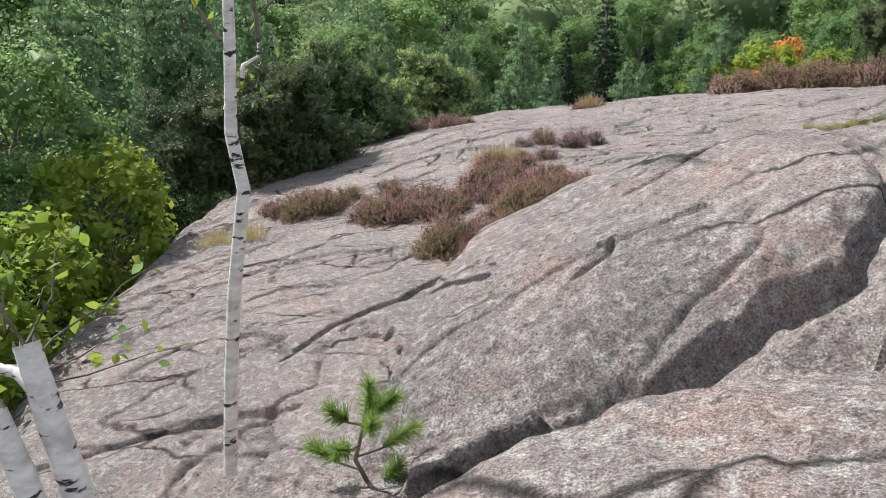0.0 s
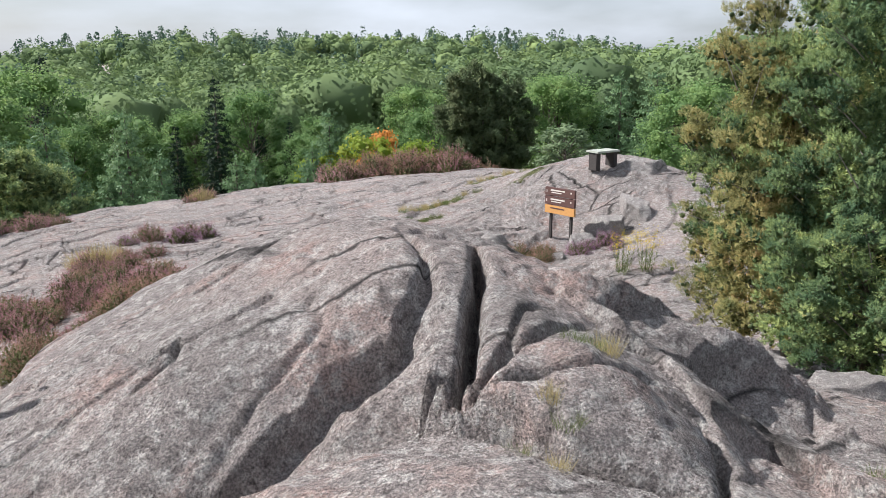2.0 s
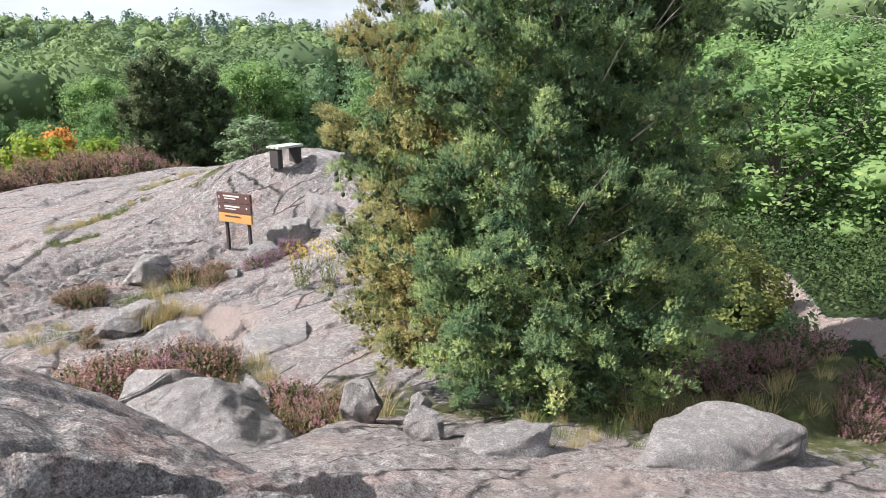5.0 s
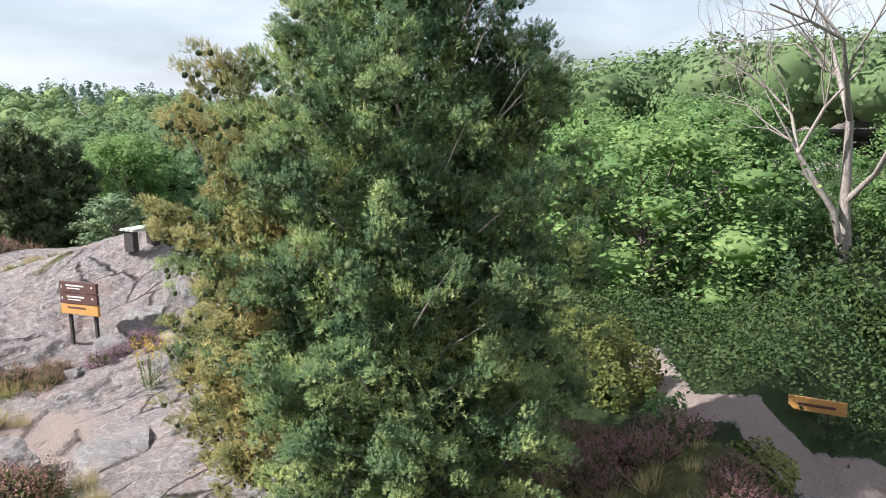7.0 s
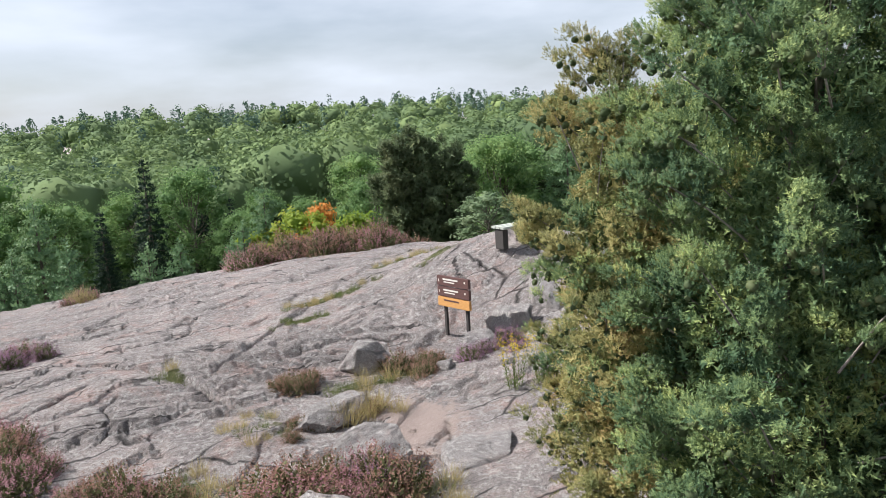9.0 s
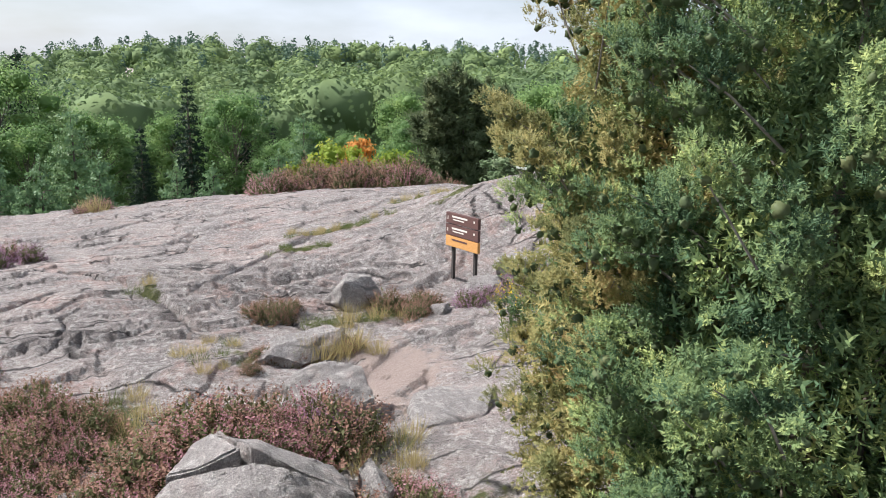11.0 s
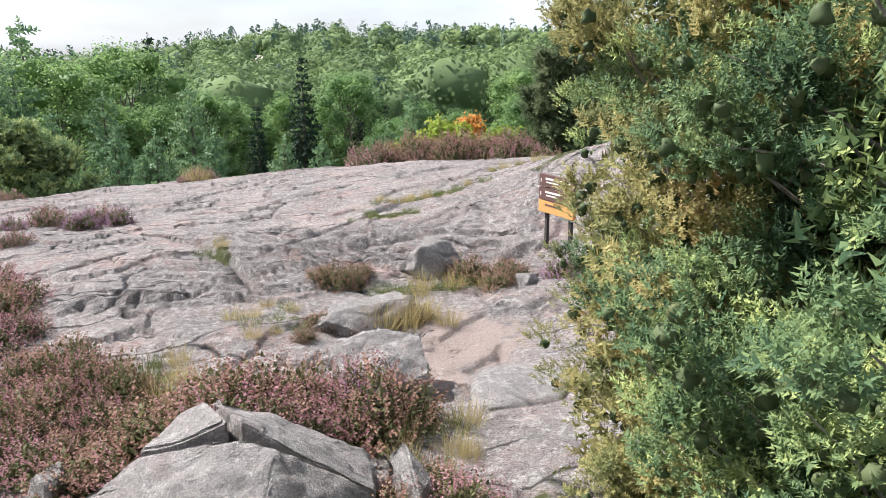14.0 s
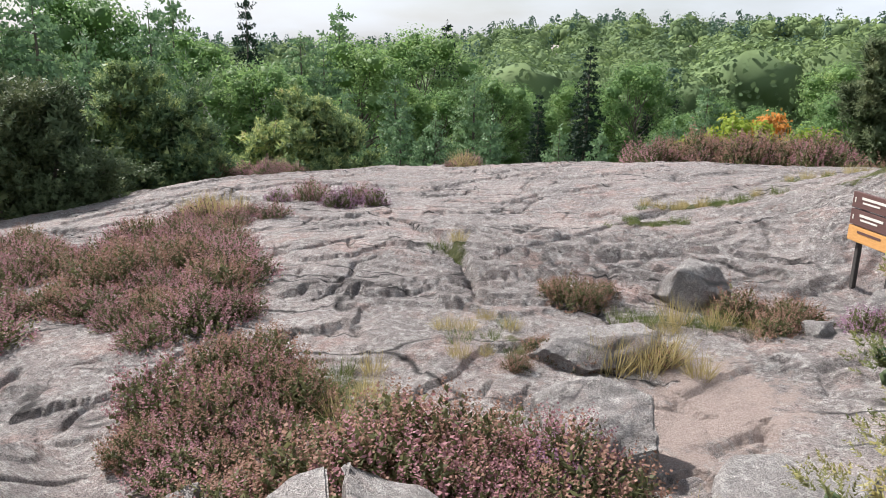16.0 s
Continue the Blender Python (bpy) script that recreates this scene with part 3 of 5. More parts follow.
def cover_of(x, y):
    """Where gravel, thin grass and wooded ground take over from bare rock."""
    p, rim = plateau(x, y)
    gravel = np.exp(-((x - 6.9) / 0.75) ** 2 - ((y - 9.55) / 1.0) ** 2) + np.exp(-(((x - 6.1) + (y - 8.6)) / 0.9) ** 2 - (((x - 6.1) - (y - 8.6)) / 1.4) ** 2) * 0.7
    gravel = gravel + np.exp(-((x - 4.9) / 1.0) ** 2 - ((y - 2.4) / 1.1) ** 2) * 0.75 + 1.3 * step(0.62, 0.3, np.abs(x - path_x(y))) * step(4.9, 3.8, y) * step(8.6, 9.3, x)
    gravel = gravel + 0.7 * np.exp(-((x - 4.9) / 0.35) ** 2 - ((y - 10.6) / 1.6) ** 2)
    grass = 0
    for gx, gy, rx, ry, k in ((8.0, 15.9, 1.1, 0.35, 0.62), (7.1, 14.8, 0.8, 0.25, 0.6), (10.6, 17.2, 1.5, 0.5, 0.66), (4.5, 12.9, 0.25, 0.6, 0.6), (5.1, 10.1, 0.5, 0.6, 0.6), (6.9, 10.9, 1.0, 0.3, 0.62), (4.0, 8.9, 0.6, 0.8, 0.55), (7.6, 3.4, 1.6, 1.8, 0.5), (6.4, 5.8, 0.9, 1.8, 0.45), (9.5, 2.8, 1.8, 1.8, 0.75), (10.2, 15.2, 1.0, 0.4, 0.55)):
        grass = grass + k * np.exp(-((x - gx) / rx) ** 2 - ((y - gy) / ry) ** 2)
    grass = grass * (1 - np.clip(gravel, 0, 1))
    right = step(8.8, 10.2, x - 0.15 * (y - 5)) * step(9, 6, y)
    wood = np.clip(step(1.15, 1.6, rim) * step(-2.2, -3.0, ground_height(x, y, False)) + right, 0, 1)
    wood = wood * (1 - np.clip(gravel, 0, 1))
    return np.clip(np.stack([gravel * 0.62, grass, wood * 0.75, np.ones_like(x)], -1), 0, 1)


def build_ground():
    xs = spaced([(-900, 60), (-120, 12), (-30, 1.5), (-6, 0.12), (-0.8, 0.022), (-0.2, 0.017), (3.4, 0.017), (4.2, 0.022), (6.5, 0.05), (12, 0.12), (22, 0.8), (90, 7), (900, 60)])
    ys = spaced([(-500, 60), (-40, 6), (-3, 0.4), (0.9, 0.022), (1.2, 0.017), (3.4, 0.017), (4.0, 0.024), (5.0, 0.03), (9, 0.05), (16, 0.06), (27, 0.12), (60, 1.2), (130, 6), (1200, 60)])
    gx, gy = np.meshgrid(xs, ys)
    z = ground_height(gx, gy)
    v = np.stack([gx, gy, z], -1).reshape(-1, 3)
    nx, ny = len(xs), len(ys)
    i = (np.arange(ny - 1)[:, None] * nx + np.arange(nx - 1)[None]).ravel()
    f = np.stack([i, i + 1, i + nx + 1, i + nx], -1)
    me = mesh_from("ground", v, f, [BEDROCK])
    me.polygons.foreach_set("use_smooth", np.ones(len(f), bool))
    col = me.color_attributes.new("cover", "FLOAT_COLOR", "POINT")
    col.data.foreach_set("color", cover_of(gx, gy).reshape(-1, 4).astype(np.float32).ravel())
    return tagged(new("ground", me), "pinkish grey bare granite bedrock running out into wooded ground", "ground", kind="structure")


ground = build_ground()


def height(x, y):
    return float(ground_height(np.array([[float(x)]]), np.array([[float(y)]]))[0, 0])


def heights(xy):
    return ground_height(xy[:, 0].reshape(1, -1), xy[:, 1].reshape(1, -1))[0]


# ---- trees ----
def empty_thing(name, at, label, category, group="", kind="", turn=0.0, size=1.0):
    ob = new(name)
    ob.matrix_basis = Matrix.Translation(at) @ Matrix.Rotation(turn, 4, "Z") @ Matrix.Diagonal((size, size, size, 1))
    return tagged(ob, label, category, group, kind)


def unit(r, n):
    v = r.normal(size=(n, 3))
    return v / np.linalg.norm(v, axis=1, keepdims=True)


def hearts(centres, radii, r, squash=0.9):
    """The dense inner part of each leaf clump: a small ragged lump."""
    bm = bmesh.new()
    bmesh.ops.create_icosphere(bm, subdivisions=2, radius=1.0)
    v = np.array([q.co[:] for q in bm.verts])
    f = np.array([[q.index for q in p.verts] for p in bm.faces])
    bm.free()
    n = len(centres)
    rag = r.uniform(0.55, 1.05, (n, len(v), 1))
    p = v[None] * rag * np.asarray(radii).reshape(-1, 1, 1) * np.array([1, 1, squash]) + np.asarray(centres)[:, None]
    return p.reshape(-1, 3), (f[None] + (np.arange(n) * len(v))[:, None, None]).reshape(-1, 3)


CARD = np.array([(-0.5, 0, 0), (0, -0.32, 0.06), (0.5, 0, 0), (0, 0.32, 0.06)]), np.array([(0, 1, 2), (0, 2, 3)])


def limb_line(a, b, sag, r, n=5):
    t = np.linspace(0, 1, n)[:, None]
    p = np.asarray(a) * (1 - t) + np.asarray(b) * t
    p[:, 2] += (sag * 4 * t * (1 - t))[:, 0]
    p[1:-1] += r.normal(size=(n - 2, 3)) * 0.04 * np.linalg.norm(np.asarray(b) - np.asarray(a))
    return p


def broadleaf(name, tall, wide, seed, mat, leaves, leaf, label, at, turn=0.0, low=0.2, bark=None, trunk=0.11):
    """A broad-leaved tree: trunk and limbs, and a crown of many leaves in uneven clumps."""
    r = np.random.default_rng(seed)
    tree = empty_thing(name, at, label, "tree", "trees round the slab", turn=turn)
    top = tall * 0.72
    line = np.array([(0, 0, -0.3), (0.02, 0.03, tall * 0.2), (r.uniform(-0.2, 0.2), r.uniform(-0.2, 0.2), tall * 0.45), (r.uniform(-0.3, 0.3), r.uniform(-0.3, 0.3), top)])
    part("trunk", mesh_from("trunk", *tube(line, [trunk, trunk * 0.8, trunk * 0.5, trunk * 0.15], 8), [bark or BARK]), tree)
    puffs = []
    for i in range(30):
        a, h = i * 2.4 + r.uniform(-0.4, 0.4), low + (0.93 - low) * (i + 0.5) / 30
        rad = wide * (0.74 * math.sin(math.pi * min(0.95, 0.12 + 0.8 * (h - low) / (1 - low)))) * r.uniform(0.7, 1.15)
        puffs.append((math.cos(a) * rad, math.sin(a) * rad, tall * h, wide * r.uniform(0.17, 0.32)))
    puffs.append((0, 0, tall * 0.86, wide * 0.36))
    limbs = []
    for x, y, z, s in puffs:
        limbs.append(tube(limb_line((0, 0, z * 0.6), (x, y, z), 0.1, r), np.linspace(trunk * 0.35, 0.012, 5), 5))
    part("branchwork", mesh_from("branchwork", *join(limbs), [bark or BARK]), tree, kind="stuff")
    at_, nor = [], []
    per = leaves // len(puffs)
    for x, y, z, s in puffs:
        d = unit(r, per)
        rr = s * r.uniform(0.55, 1.08, per)[:, None] * (1 + 0.25 * np.sin(d[:, :1] * 5 + x) * np.cos(d[:, 2:] * 6 + y))
        at_.append(np.array([x, y, z]) + d * rr * np.array([1, 1, 0.8]))
        nor.append(d * 0.6 + unit(r, per) * 0.8 + np.array([0, 0, 0.5]))
    at_, nor = np.concatenate(at_), np.concatenate(nor)
    v, f = scatter(*CARD, at_, turns(nor, r.uniform(0, 6.3, len(at_))), leaf * r.uniform(0.6, 1.3, len(at_)))
    puffs = np.array(puffs)
    v, f = join([(v, f), hearts(puffs[:, :3], puffs[:, 3] * 0.56, r, 0.8)])
    part("crown", mesh_from("crown", v, f, [mat]), tree)
    return tree


NEEDLES = sprig(8, 0.13, 0.45, np.random.default_rng(3), 0.46)


def conifer(name, tall, wide, seed, mat, label, at, turn=0.0, whorls=22, per=9, droop=-0.25, start=0.06, power=0.9, size=0.3, gap=0.0, category="tree"):
    """A spruce or pine: a straight stem with whorls of boughs clothed in needle sprays."""
    r = np.random.default_rng(seed)
    tree = empty_thing(name, at, label, category, "trees round the slab", turn=turn)
    part("trunk", mesh_from("trunk", *tube([(0, 0, -0.3), (0, 0, tall * 0.5), (0.02, 0, tall)], [0.02 * tall, 0.011 * tall, 0.004], 7), [BARK]), tree)
    at_, nor, boughs = [], [], []
    for i in range(whorls):
        h = start + (1 - start) * (i + r.uniform(-0.2, 0.2)) / whorls
        reach = wide * max(0.03, (1 - h)) ** power * r.uniform(0.85, 1.1)
        n = max(3, int(per * (0.45 + 0.55 * (1 - h))))
        for k in range(n):
            if r.random() < gap:
                continue
            a = 2 * math.pi * (k + r.uniform(-0.3, 0.3)) / n + i * 0.7
            d = np.array([math.cos(a), math.sin(a), 0])
            L = reach * r.uniform(0.7, 1.1)
            o, e = np.array([0, 0, tall * h]), np.array([0, 0, tall * h + droop * L]) + d * L
            boughs.append(tube([o, (o + e) / 2 + np.array([0, 0, 0.05 * L]), e], [0.012, 0.009, 0.003], 3))
            m = max(3, int(L / size * 3.4))
            t = r.uniform(0.12, 1.0, m)[:, None]
            side = np.array([-d[1], d[0], 0])
            at_.append(o + (e - o) * t + side * r.normal(size=(m, 1)) * 0.2 * L * (1.15 - t) + r.normal(size=(m, 3)) * 0.03 * tall * 0.3)
            nor.append(d + side * r.normal(size=(m, 1)) * 0.7 + r.normal(size=(m, 3)) * 0.25 + np.array([0, 0, 0.25 + droop * 0.5]))
    at_.append(np.array([[0, 0, tall * 0.985], [0, 0, tall * 0.96]]))
    nor.append(np.array([[0, 0, 1.0], [0.1, 0, 1.0]]))
    at_, nor = np.concatenate(at_), np.concatenate(nor)
    part("branchwork", mesh_from("branchwork", *join(boughs), [BARK]), tree, kind="stuff")
    v, f = scatter(*NEEDLES, at_, turns(nor, r.uniform(0, 6.3, len(at_))), size * r.uniform(0.7, 1.25, len(at_)))
    part("crown", mesh_from("crown", v, f, [mat]), tree)
    return tree


def shoot(needles, r):
    """A short juniper shoot along z, one unit long, set all round with narrow pointed needles."""
    v, f = [], []
    for i in range(needles):
        h = (i + r.uniform(0, 0.9)) / needles
        a = i * 2.4 + r.uniform(-0.5, 0.5)
        d, q = np.array([math.cos(a), math.sin(a), 0]), np.array([-math.sin(a), math.cos(a), 0])
        o = np.array([0.12 * h * h, 0, h * 0.82])
        k = len(v)
        v += [o - q * 0.075, o + q * 0.075, o + d * 0.34 * (1.15 - 0.5 * h) + np.array([0, 0, 0.2])]
        f.append((k, k + 1, k + 2))
    return np.array(v), np.array(f)


SPRAY = shoot(10, np.random.default_rng(5))


def juniper(name, at, stems, seed, sprays, size, mats, label, category="bush", group="", kind="", tuft=1.0):
    """A juniper of upright stems, each with boughs that end in rounded tufts of needle shoots; stems: x, y, radius, height, material number."""
    r = np.random.default_rng(seed)
    bush = empty_thing(name, at, label, category, group, kind)
    total = sum(s[2] * s[3] ** 1.1 for s in stems)
    for x, y, rad, tall, mi in stems:
        n = int(sprays * rad * tall**1.1 / total)
        lean = np.array([x, y, 0]) * 0.12
        part("stem", mesh_from("stem", *tube([(x * 0.55, y * 0.55, -0.25), (x * 0.8, y * 0.8, tall * 0.3), (x, y, tall * 0.7), (x + lean[0], y + lean[1], tall * 0.96)], [0.05, 0.04, 0.02, 0.005], 7), [BARK]), bush)
        # boughs rise from the stem to the rim of the column; each carries a chain of tufts towards its tip
        boughs = max(16, int(n / 330))
        h = r.uniform(0.0, 1.0, boughs) ** 1.05
        a = np.arange(boughs) * 2.4 + r.uniform(-0.5, 0.5, boughs)
        prof = np.clip(0.80 + 0.75 * h - 0.2 * h**2, 0, 1.0) * np.clip(1 - np.clip(h - 0.4, 0, 1) ** 2.3 * 2.6, 0.07, 1)
        reach = rad * prof * np.clip(1.0 - np.abs(r.normal(size=boughs)) * 0.07, 0.7, 1.0)
        tip = np.stack([x + lean[0] * h + np.cos(a) * reach, y + lean[1] * h + np.sin(a) * reach, tall * (0.05 + 0.935 * h)], 1)
        out = np.stack([np.cos(a), np.sin(a), np.zeros(boughs)], 1)
        rise = np.clip(0.25 + 0.6 * h, 0, 0.9)[:, None]
        way = out * (1 - 0.35 * rise) + np.array([0, 0, 1.0]) * rise + r.normal(size=(boughs, 3)) * 0.16
        way /= np.linalg.norm(way, axis=1, keepdims=True)
        twigs = [tube([q - w * min(0.5, 0.6 * rad) - np.array([0, 0, 0.05]), q - w * 0.2, q], [0.007, 0.005, 0.002], 4) for q, w in zip(tip, way)]
        part("brushwood", mesh_from("brushwood", *join(twigs), [TWIG]), bush, kind="stuff")
        knots = 8
        back = r.uniform(0, 0.22, (boughs, knots)) * tuft
        c = (tip[:, None] - way[:, None] * back[:, :, None] + r.normal(size=(boughs, knots, 3)) * 0.075 * tuft).reshape(-1, 3)
        fat = np.repeat(r.uniform(0.7, 1.25, boughs), knots) * r.uniform(0.7, 1.2, boughs * knots)
        who = r.integers(0, len(c), n)
        u = unit(r, n)
        u[:, 2] = np.where(u[:, 2] < -0.3, -u[:, 2], u[:, 2])
        ball = 0.066 * tuft * fat[who][:, None] * r.uniform(0.6, 1.02, n)[:, None]
        w = way[who // knots]
        pos = c[who] + u * ball + w * np.sum(u * w, 1, keepdims=True) * ball * 0.6
        nor = u * 0.75 + way[who // knots] * 0.55 + np.array([0, 0, 0.25]) + r.normal(size=(n, 3)) * 0.15
        # older, longer shoots deep inside close the column
        k = n // 9
        hi, ai = r.uniform(0.0, 0.9, k), r.uniform(0, 6.3, k)
        qi = rad * r.uniform(0.35, 0.72, k) * np.clip(1.08 - hi**2.2, 0.1, 1)
        inner = np.stack([x + np.cos(ai) * qi, y + np.sin(ai) * qi, tall * (0.01 + 0.95 * hi)], 1)
        pos, nor = np.concatenate([pos, inner]), np.concatenate([nor, unit(r, k) + np.array([0, 0, 0.7])])
        siz = np.concatenate([size * r.uniform(0.55, 1.15, n), size * r.uniform(1.5, 2.6, k)])
        v, f = scatter(*SPRAY, pos, turns(nor, r.uniform(0, 6.3, n + k)), siz)
        part("foliage", mesh_from("foliage", v, f, [mats[mi]]), bush)
        # ragged lumps in the darker green put the shade between shoots into colour
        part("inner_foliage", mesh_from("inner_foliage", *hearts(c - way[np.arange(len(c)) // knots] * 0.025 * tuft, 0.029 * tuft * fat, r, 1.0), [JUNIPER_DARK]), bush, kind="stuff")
    return bush


juniper("juniper", (7.06, 4.6, -1.35), [(0.2, -0.2, 1.25, 5.2, 0), (-0.26, 1.0, 0.8, 3.45, 1), (0.15, 1.1, 0.9, 2.9, 0), (0.45, -0.1, 1.0, 4.6, 0), (-0.35, -0.4, 0.95, 2.9, 0), (0.3, 0.5, 1.0, 3.9, 0), (0.75, -0.75, 0.8, 3.5, 0), (-0.2, 0.55, 0.78, 2.4, 1), (-0.1, -0.5, 1.1, 1.9, 0)], 11, 210000, 0.054, [JUNIPER, JUNIPER_OLD], "large dense juniper bush, green with yellowed and browned sprays", "bush")


def ground_at(x, y, sink=0.05):
    return (x, y, height(x, y) - sink)


# junipers and bushes beyond the slab
juniper("tall_juniper", (18.2, 32.0, -4.6), [(0, 0, 1.5, 5.8, 0), (1.3, -0.3, 1.2, 5.3, 0), (-1.1, 0.3, 1.1, 5.2, 0)], 12, 9000, 0.34, [JUNIPER_DARK], "broad dark green juniper at the edge of the slab", "bush", tuft=2.4)
juniper("tall_juniper", ground_at(-1.6, 26.6, 0.2), [(0, 0, 1.4, 3.6, 0), (1.0, 0.2, 1.1, 3.0, 0), (-1.2, 0, 1.1, 2.8, 0)], 13, 7000, 0.28, [JUNIPER], "rounded green juniper at the rim of the rock", "bush", tuft=2.4)
juniper("tall_juniper", ground_at(-5.0, 17.6, 0.2), [(0, 0, 1.3, 3.0, 0), (1.2, 0.4, 1.1, 2.6, 0), (-1.3, 0, 1.2, 2.4, 0)], 14, 7000, 0.27, [JUNIPER_DARK], "spreading dark juniper beside the rock slope", "bush", tuft=2.4)
juniper("tall_juniper", ground_at(-3.9, 20.8, 0.2), [(0, 0, 1.2, 3.1, 0), (1.1, 0.2, 1.0, 2.4, 0)], 15, 6000, 0.27, [JUNIPER], "dark green juniper beside the rock slope", "bush", tuft=2.4)

OAK = broadleaf("oak_tree", 7.0, 3.3, 21, LEAF, 15000, 0.14, "leafy green broad-leaved tree", ground_at(17.4, 6.2), 0.0, 0.1)
OAK.scale.z = (1.4 - OAK.location.z) / 7.0
BIRCH = broadleaf("birch_tree", 8.5, 2.6, 22, LEAF, 6000, 0.18, "slender green birch with a pale trunk", ground_at(21.0, 10.5), 0.0, 0.14, BIRCH_BARK)
BIRCH.scale.z = (1.4 - BIRCH.location.z) / 8.5
MAPLE = broadleaf("young_maple", 3.2, 1.7, 23, LEAF_YELLOW, 3000, 0.16, "small yellow-green broad-leaved tree", ground_at(12.5, 40.0), 0.0, 0.06, None, 0.05)
ORANGE = broadleaf("young_maple", 3.2, 1.3, 24, LEAF_ORANGE, 1500, 0.17, "small tree turned orange by autumn", ground_at(15.1, 37.6), 0.0, 0.1, None, 0.04)
ORANGE.scale.z = (-2.0 - ORANGE.location.z) / 3.2
SHRUB = broadleaf("leafy_shrub", 2.2, 1.15, 26, PALE_LEAF, 3000, 0.11, "pale green leafy shrub at the edge of the slab", ground_at(13.5, 18.6), 0.0, 0.04, None, 0.04)
SHRUB.scale.z = (-0.4 - SHRUB.location.z) / 2.2
SPRUCE_TREE = conifer("spruce_tree", 8.0, 1.75, 31, SPRUCE, "dark green pointed spruce", ground_at(-13.0, 55.0), 0.0)
PINE_TREE = conifer("pine_tree", 7.5, 2.2, 32, PINE, "blue-green pine with airy boughs", ground_at(-15.5, 33.0), 0.0, 17, 8, 0.12, 0.06, 0.62, 0.46, 0.1)
YOUNG_PINE = conifer("young_pine", 2.6, 0.9, 33, PINE, "young bushy green pine", ground_at(1.5, 31.0), 0.0, 12, 7, 0.25, 0.04, 0.75, 0.28)
TREE_KINDS = {"oak": (OAK, 7.0), "birch": (BIRCH, 8.5), "maple": (MAPLE, 3.2), "spruce": (SPRUCE_TREE, 8.0), "pine": (PINE_TREE, 7.5), "young": (YOUNG_PINE, 2.6)}


def plant(kind, x, y, top):
    """A tree of that kind whose tip reaches the height top."""
    first, tall = TREE_KINDS[kind]
    at = ground_at(x, y)
    tree = copy_thing(first, Matrix.Translation(at) @ Matrix.Rotation(random.uniform(0, 6.28), 4, "Z"))
    size = max(0.3, (top - at[2]) / tall)
    wide = min(1.35, max(size, 0.62)) if kind in ("oak", "maple") else size
    tree.scale = (wide * random.uniform(0.9, 1.1), wide * random.uniform(0.9, 1.1), size)
    return tree


NORTH_TREES = [  # kind, x, y, height of the tip
    ("spruce", 8.2, 46.4, 0.5), ("spruce", 12.9, 56.7, -2.0), ("spruce", 13.6, 50.4, -2.5), ("spruce", -0.9, 58.1, 1.8), ("oak", -1.9, 53.7, 1.2),
    ("pine", -8.4, 57.5, 2.6), ("pine", -8.7, 27.2, 0.5), ("pine", 2.7, 38.1, -0.8), ("spruce", -11.8, 49.0, 2.8), ("birch", -8.6, 35.2, 0.9),
    ("pine", -0.6, 36.7, -1.0), ("young", 1.9, 31.0, -2.2), ("spruce", 5.6, 44.2, -2.0), ("young", 6.3, 31.2, -2.5), ("pine", 13.2, 40.4, -1.2),
    ("oak", 11.7, 53.8, -0.5), ("pine", -9.3, 25.6, 1.7), ("pine", -8.9, 31.7, 1.6),
]
EDGE_TREES = [  # kind, x, y, height of the tip
    ("oak", -4.0, 45.1, 0.5), ("pine", -5.3, 38.6, 0.7), ("birch", -4.6, 32.5, -0.4), ("young", 3.7, 34.2, -2.5), ("oak", 22.6, 49.7, -0.3),
    ("maple", 13.7, 35.9, -2.2), ("maple", 16.2, 35.0, -2.5), ("oak", 29.8, 43.8, 0.3), ("oak", 25.4, 36.2, 0.5), ("pine", 27.0, 30.0, 0.9),
    ("pine", 26.9, 32.6, 0.7), ("oak", -5.7, 33.5, -0.4), ("pine", -4.6, 39.8, 0.2), ("oak", 21.2, 5.6, 1.9), ("birch", 24.5, 4.4, 1.2),
    ("birch", 15.6, 0.4, 0.6), ("oak", 24.7, 10.7, 1.8), ("oak", 22.8, 1.5, 1.4),
]
EAST_TREES = [  # kind, x, y, height of the tip
    ("oak", 23.9, 34.9, 0.7), ("oak", -8.6, 13.6, 0.9), ("pine", -10.5, 19.9, 1.6), ("maple", -6.5, 9.6, -1.4), ("maple", -6.4, 7.8, -1.3),
    ("maple", -6.6, 12.8, -1.1), ("pine", -10.4, 25.3, 1.7), ("maple", -6.1, 5.6, -1.6), ("oak", 19.0, 9.8, 1.2), ("birch", 21.5, 14.0, 1.2),
    ("oak", 22.0, 18.0, 0.8), ("oak", 24.0, 24.0, 0.6), ("oak", 27.5, 8.0, 2.0), ("oak", 27.0, -1.0, 1.6), ("maple", 18.2, -1.6, 0.2),
    ("young", 17.5, 3.4, -1.2), ("oak", -13.5, 22.0, 2.4), ("pine", -14.0, 29.0, 3.2),
]
BACK_TREES = [  # kind, x, y, height of the tip
    ("oak", -12.5, 10.0, 1.0), ("birch", -13.0, 16.0, 2.0), ("oak", -14.0, 36.0, 2.6), ("pine", -12.5, 41.0, 3.0), ("oak", 17.5, 46.5, -2.6),
    ("oak", 8.5, 58.0, -2.0), ("oak", 3.0, 52.0, -1.6), ("oak", 17.0, 55.0, -2.6), ("oak", 20.0, 41.5, -1.2), ("young", 9.9, 33.5, -3.0),
    ("young", 8.2, 36.5, -3.2), ("young", 0.2, 33.5, -2.4), ("young", 11.2, 37.0, -2.8), ("pine", -1.8, 33.0, -1.4), ("oak", 5.0, 60.0, -3.0),
    ("oak", 0.0, 47.0, -2.0), ("oak", 13.5, 46.0, -3.0),
]
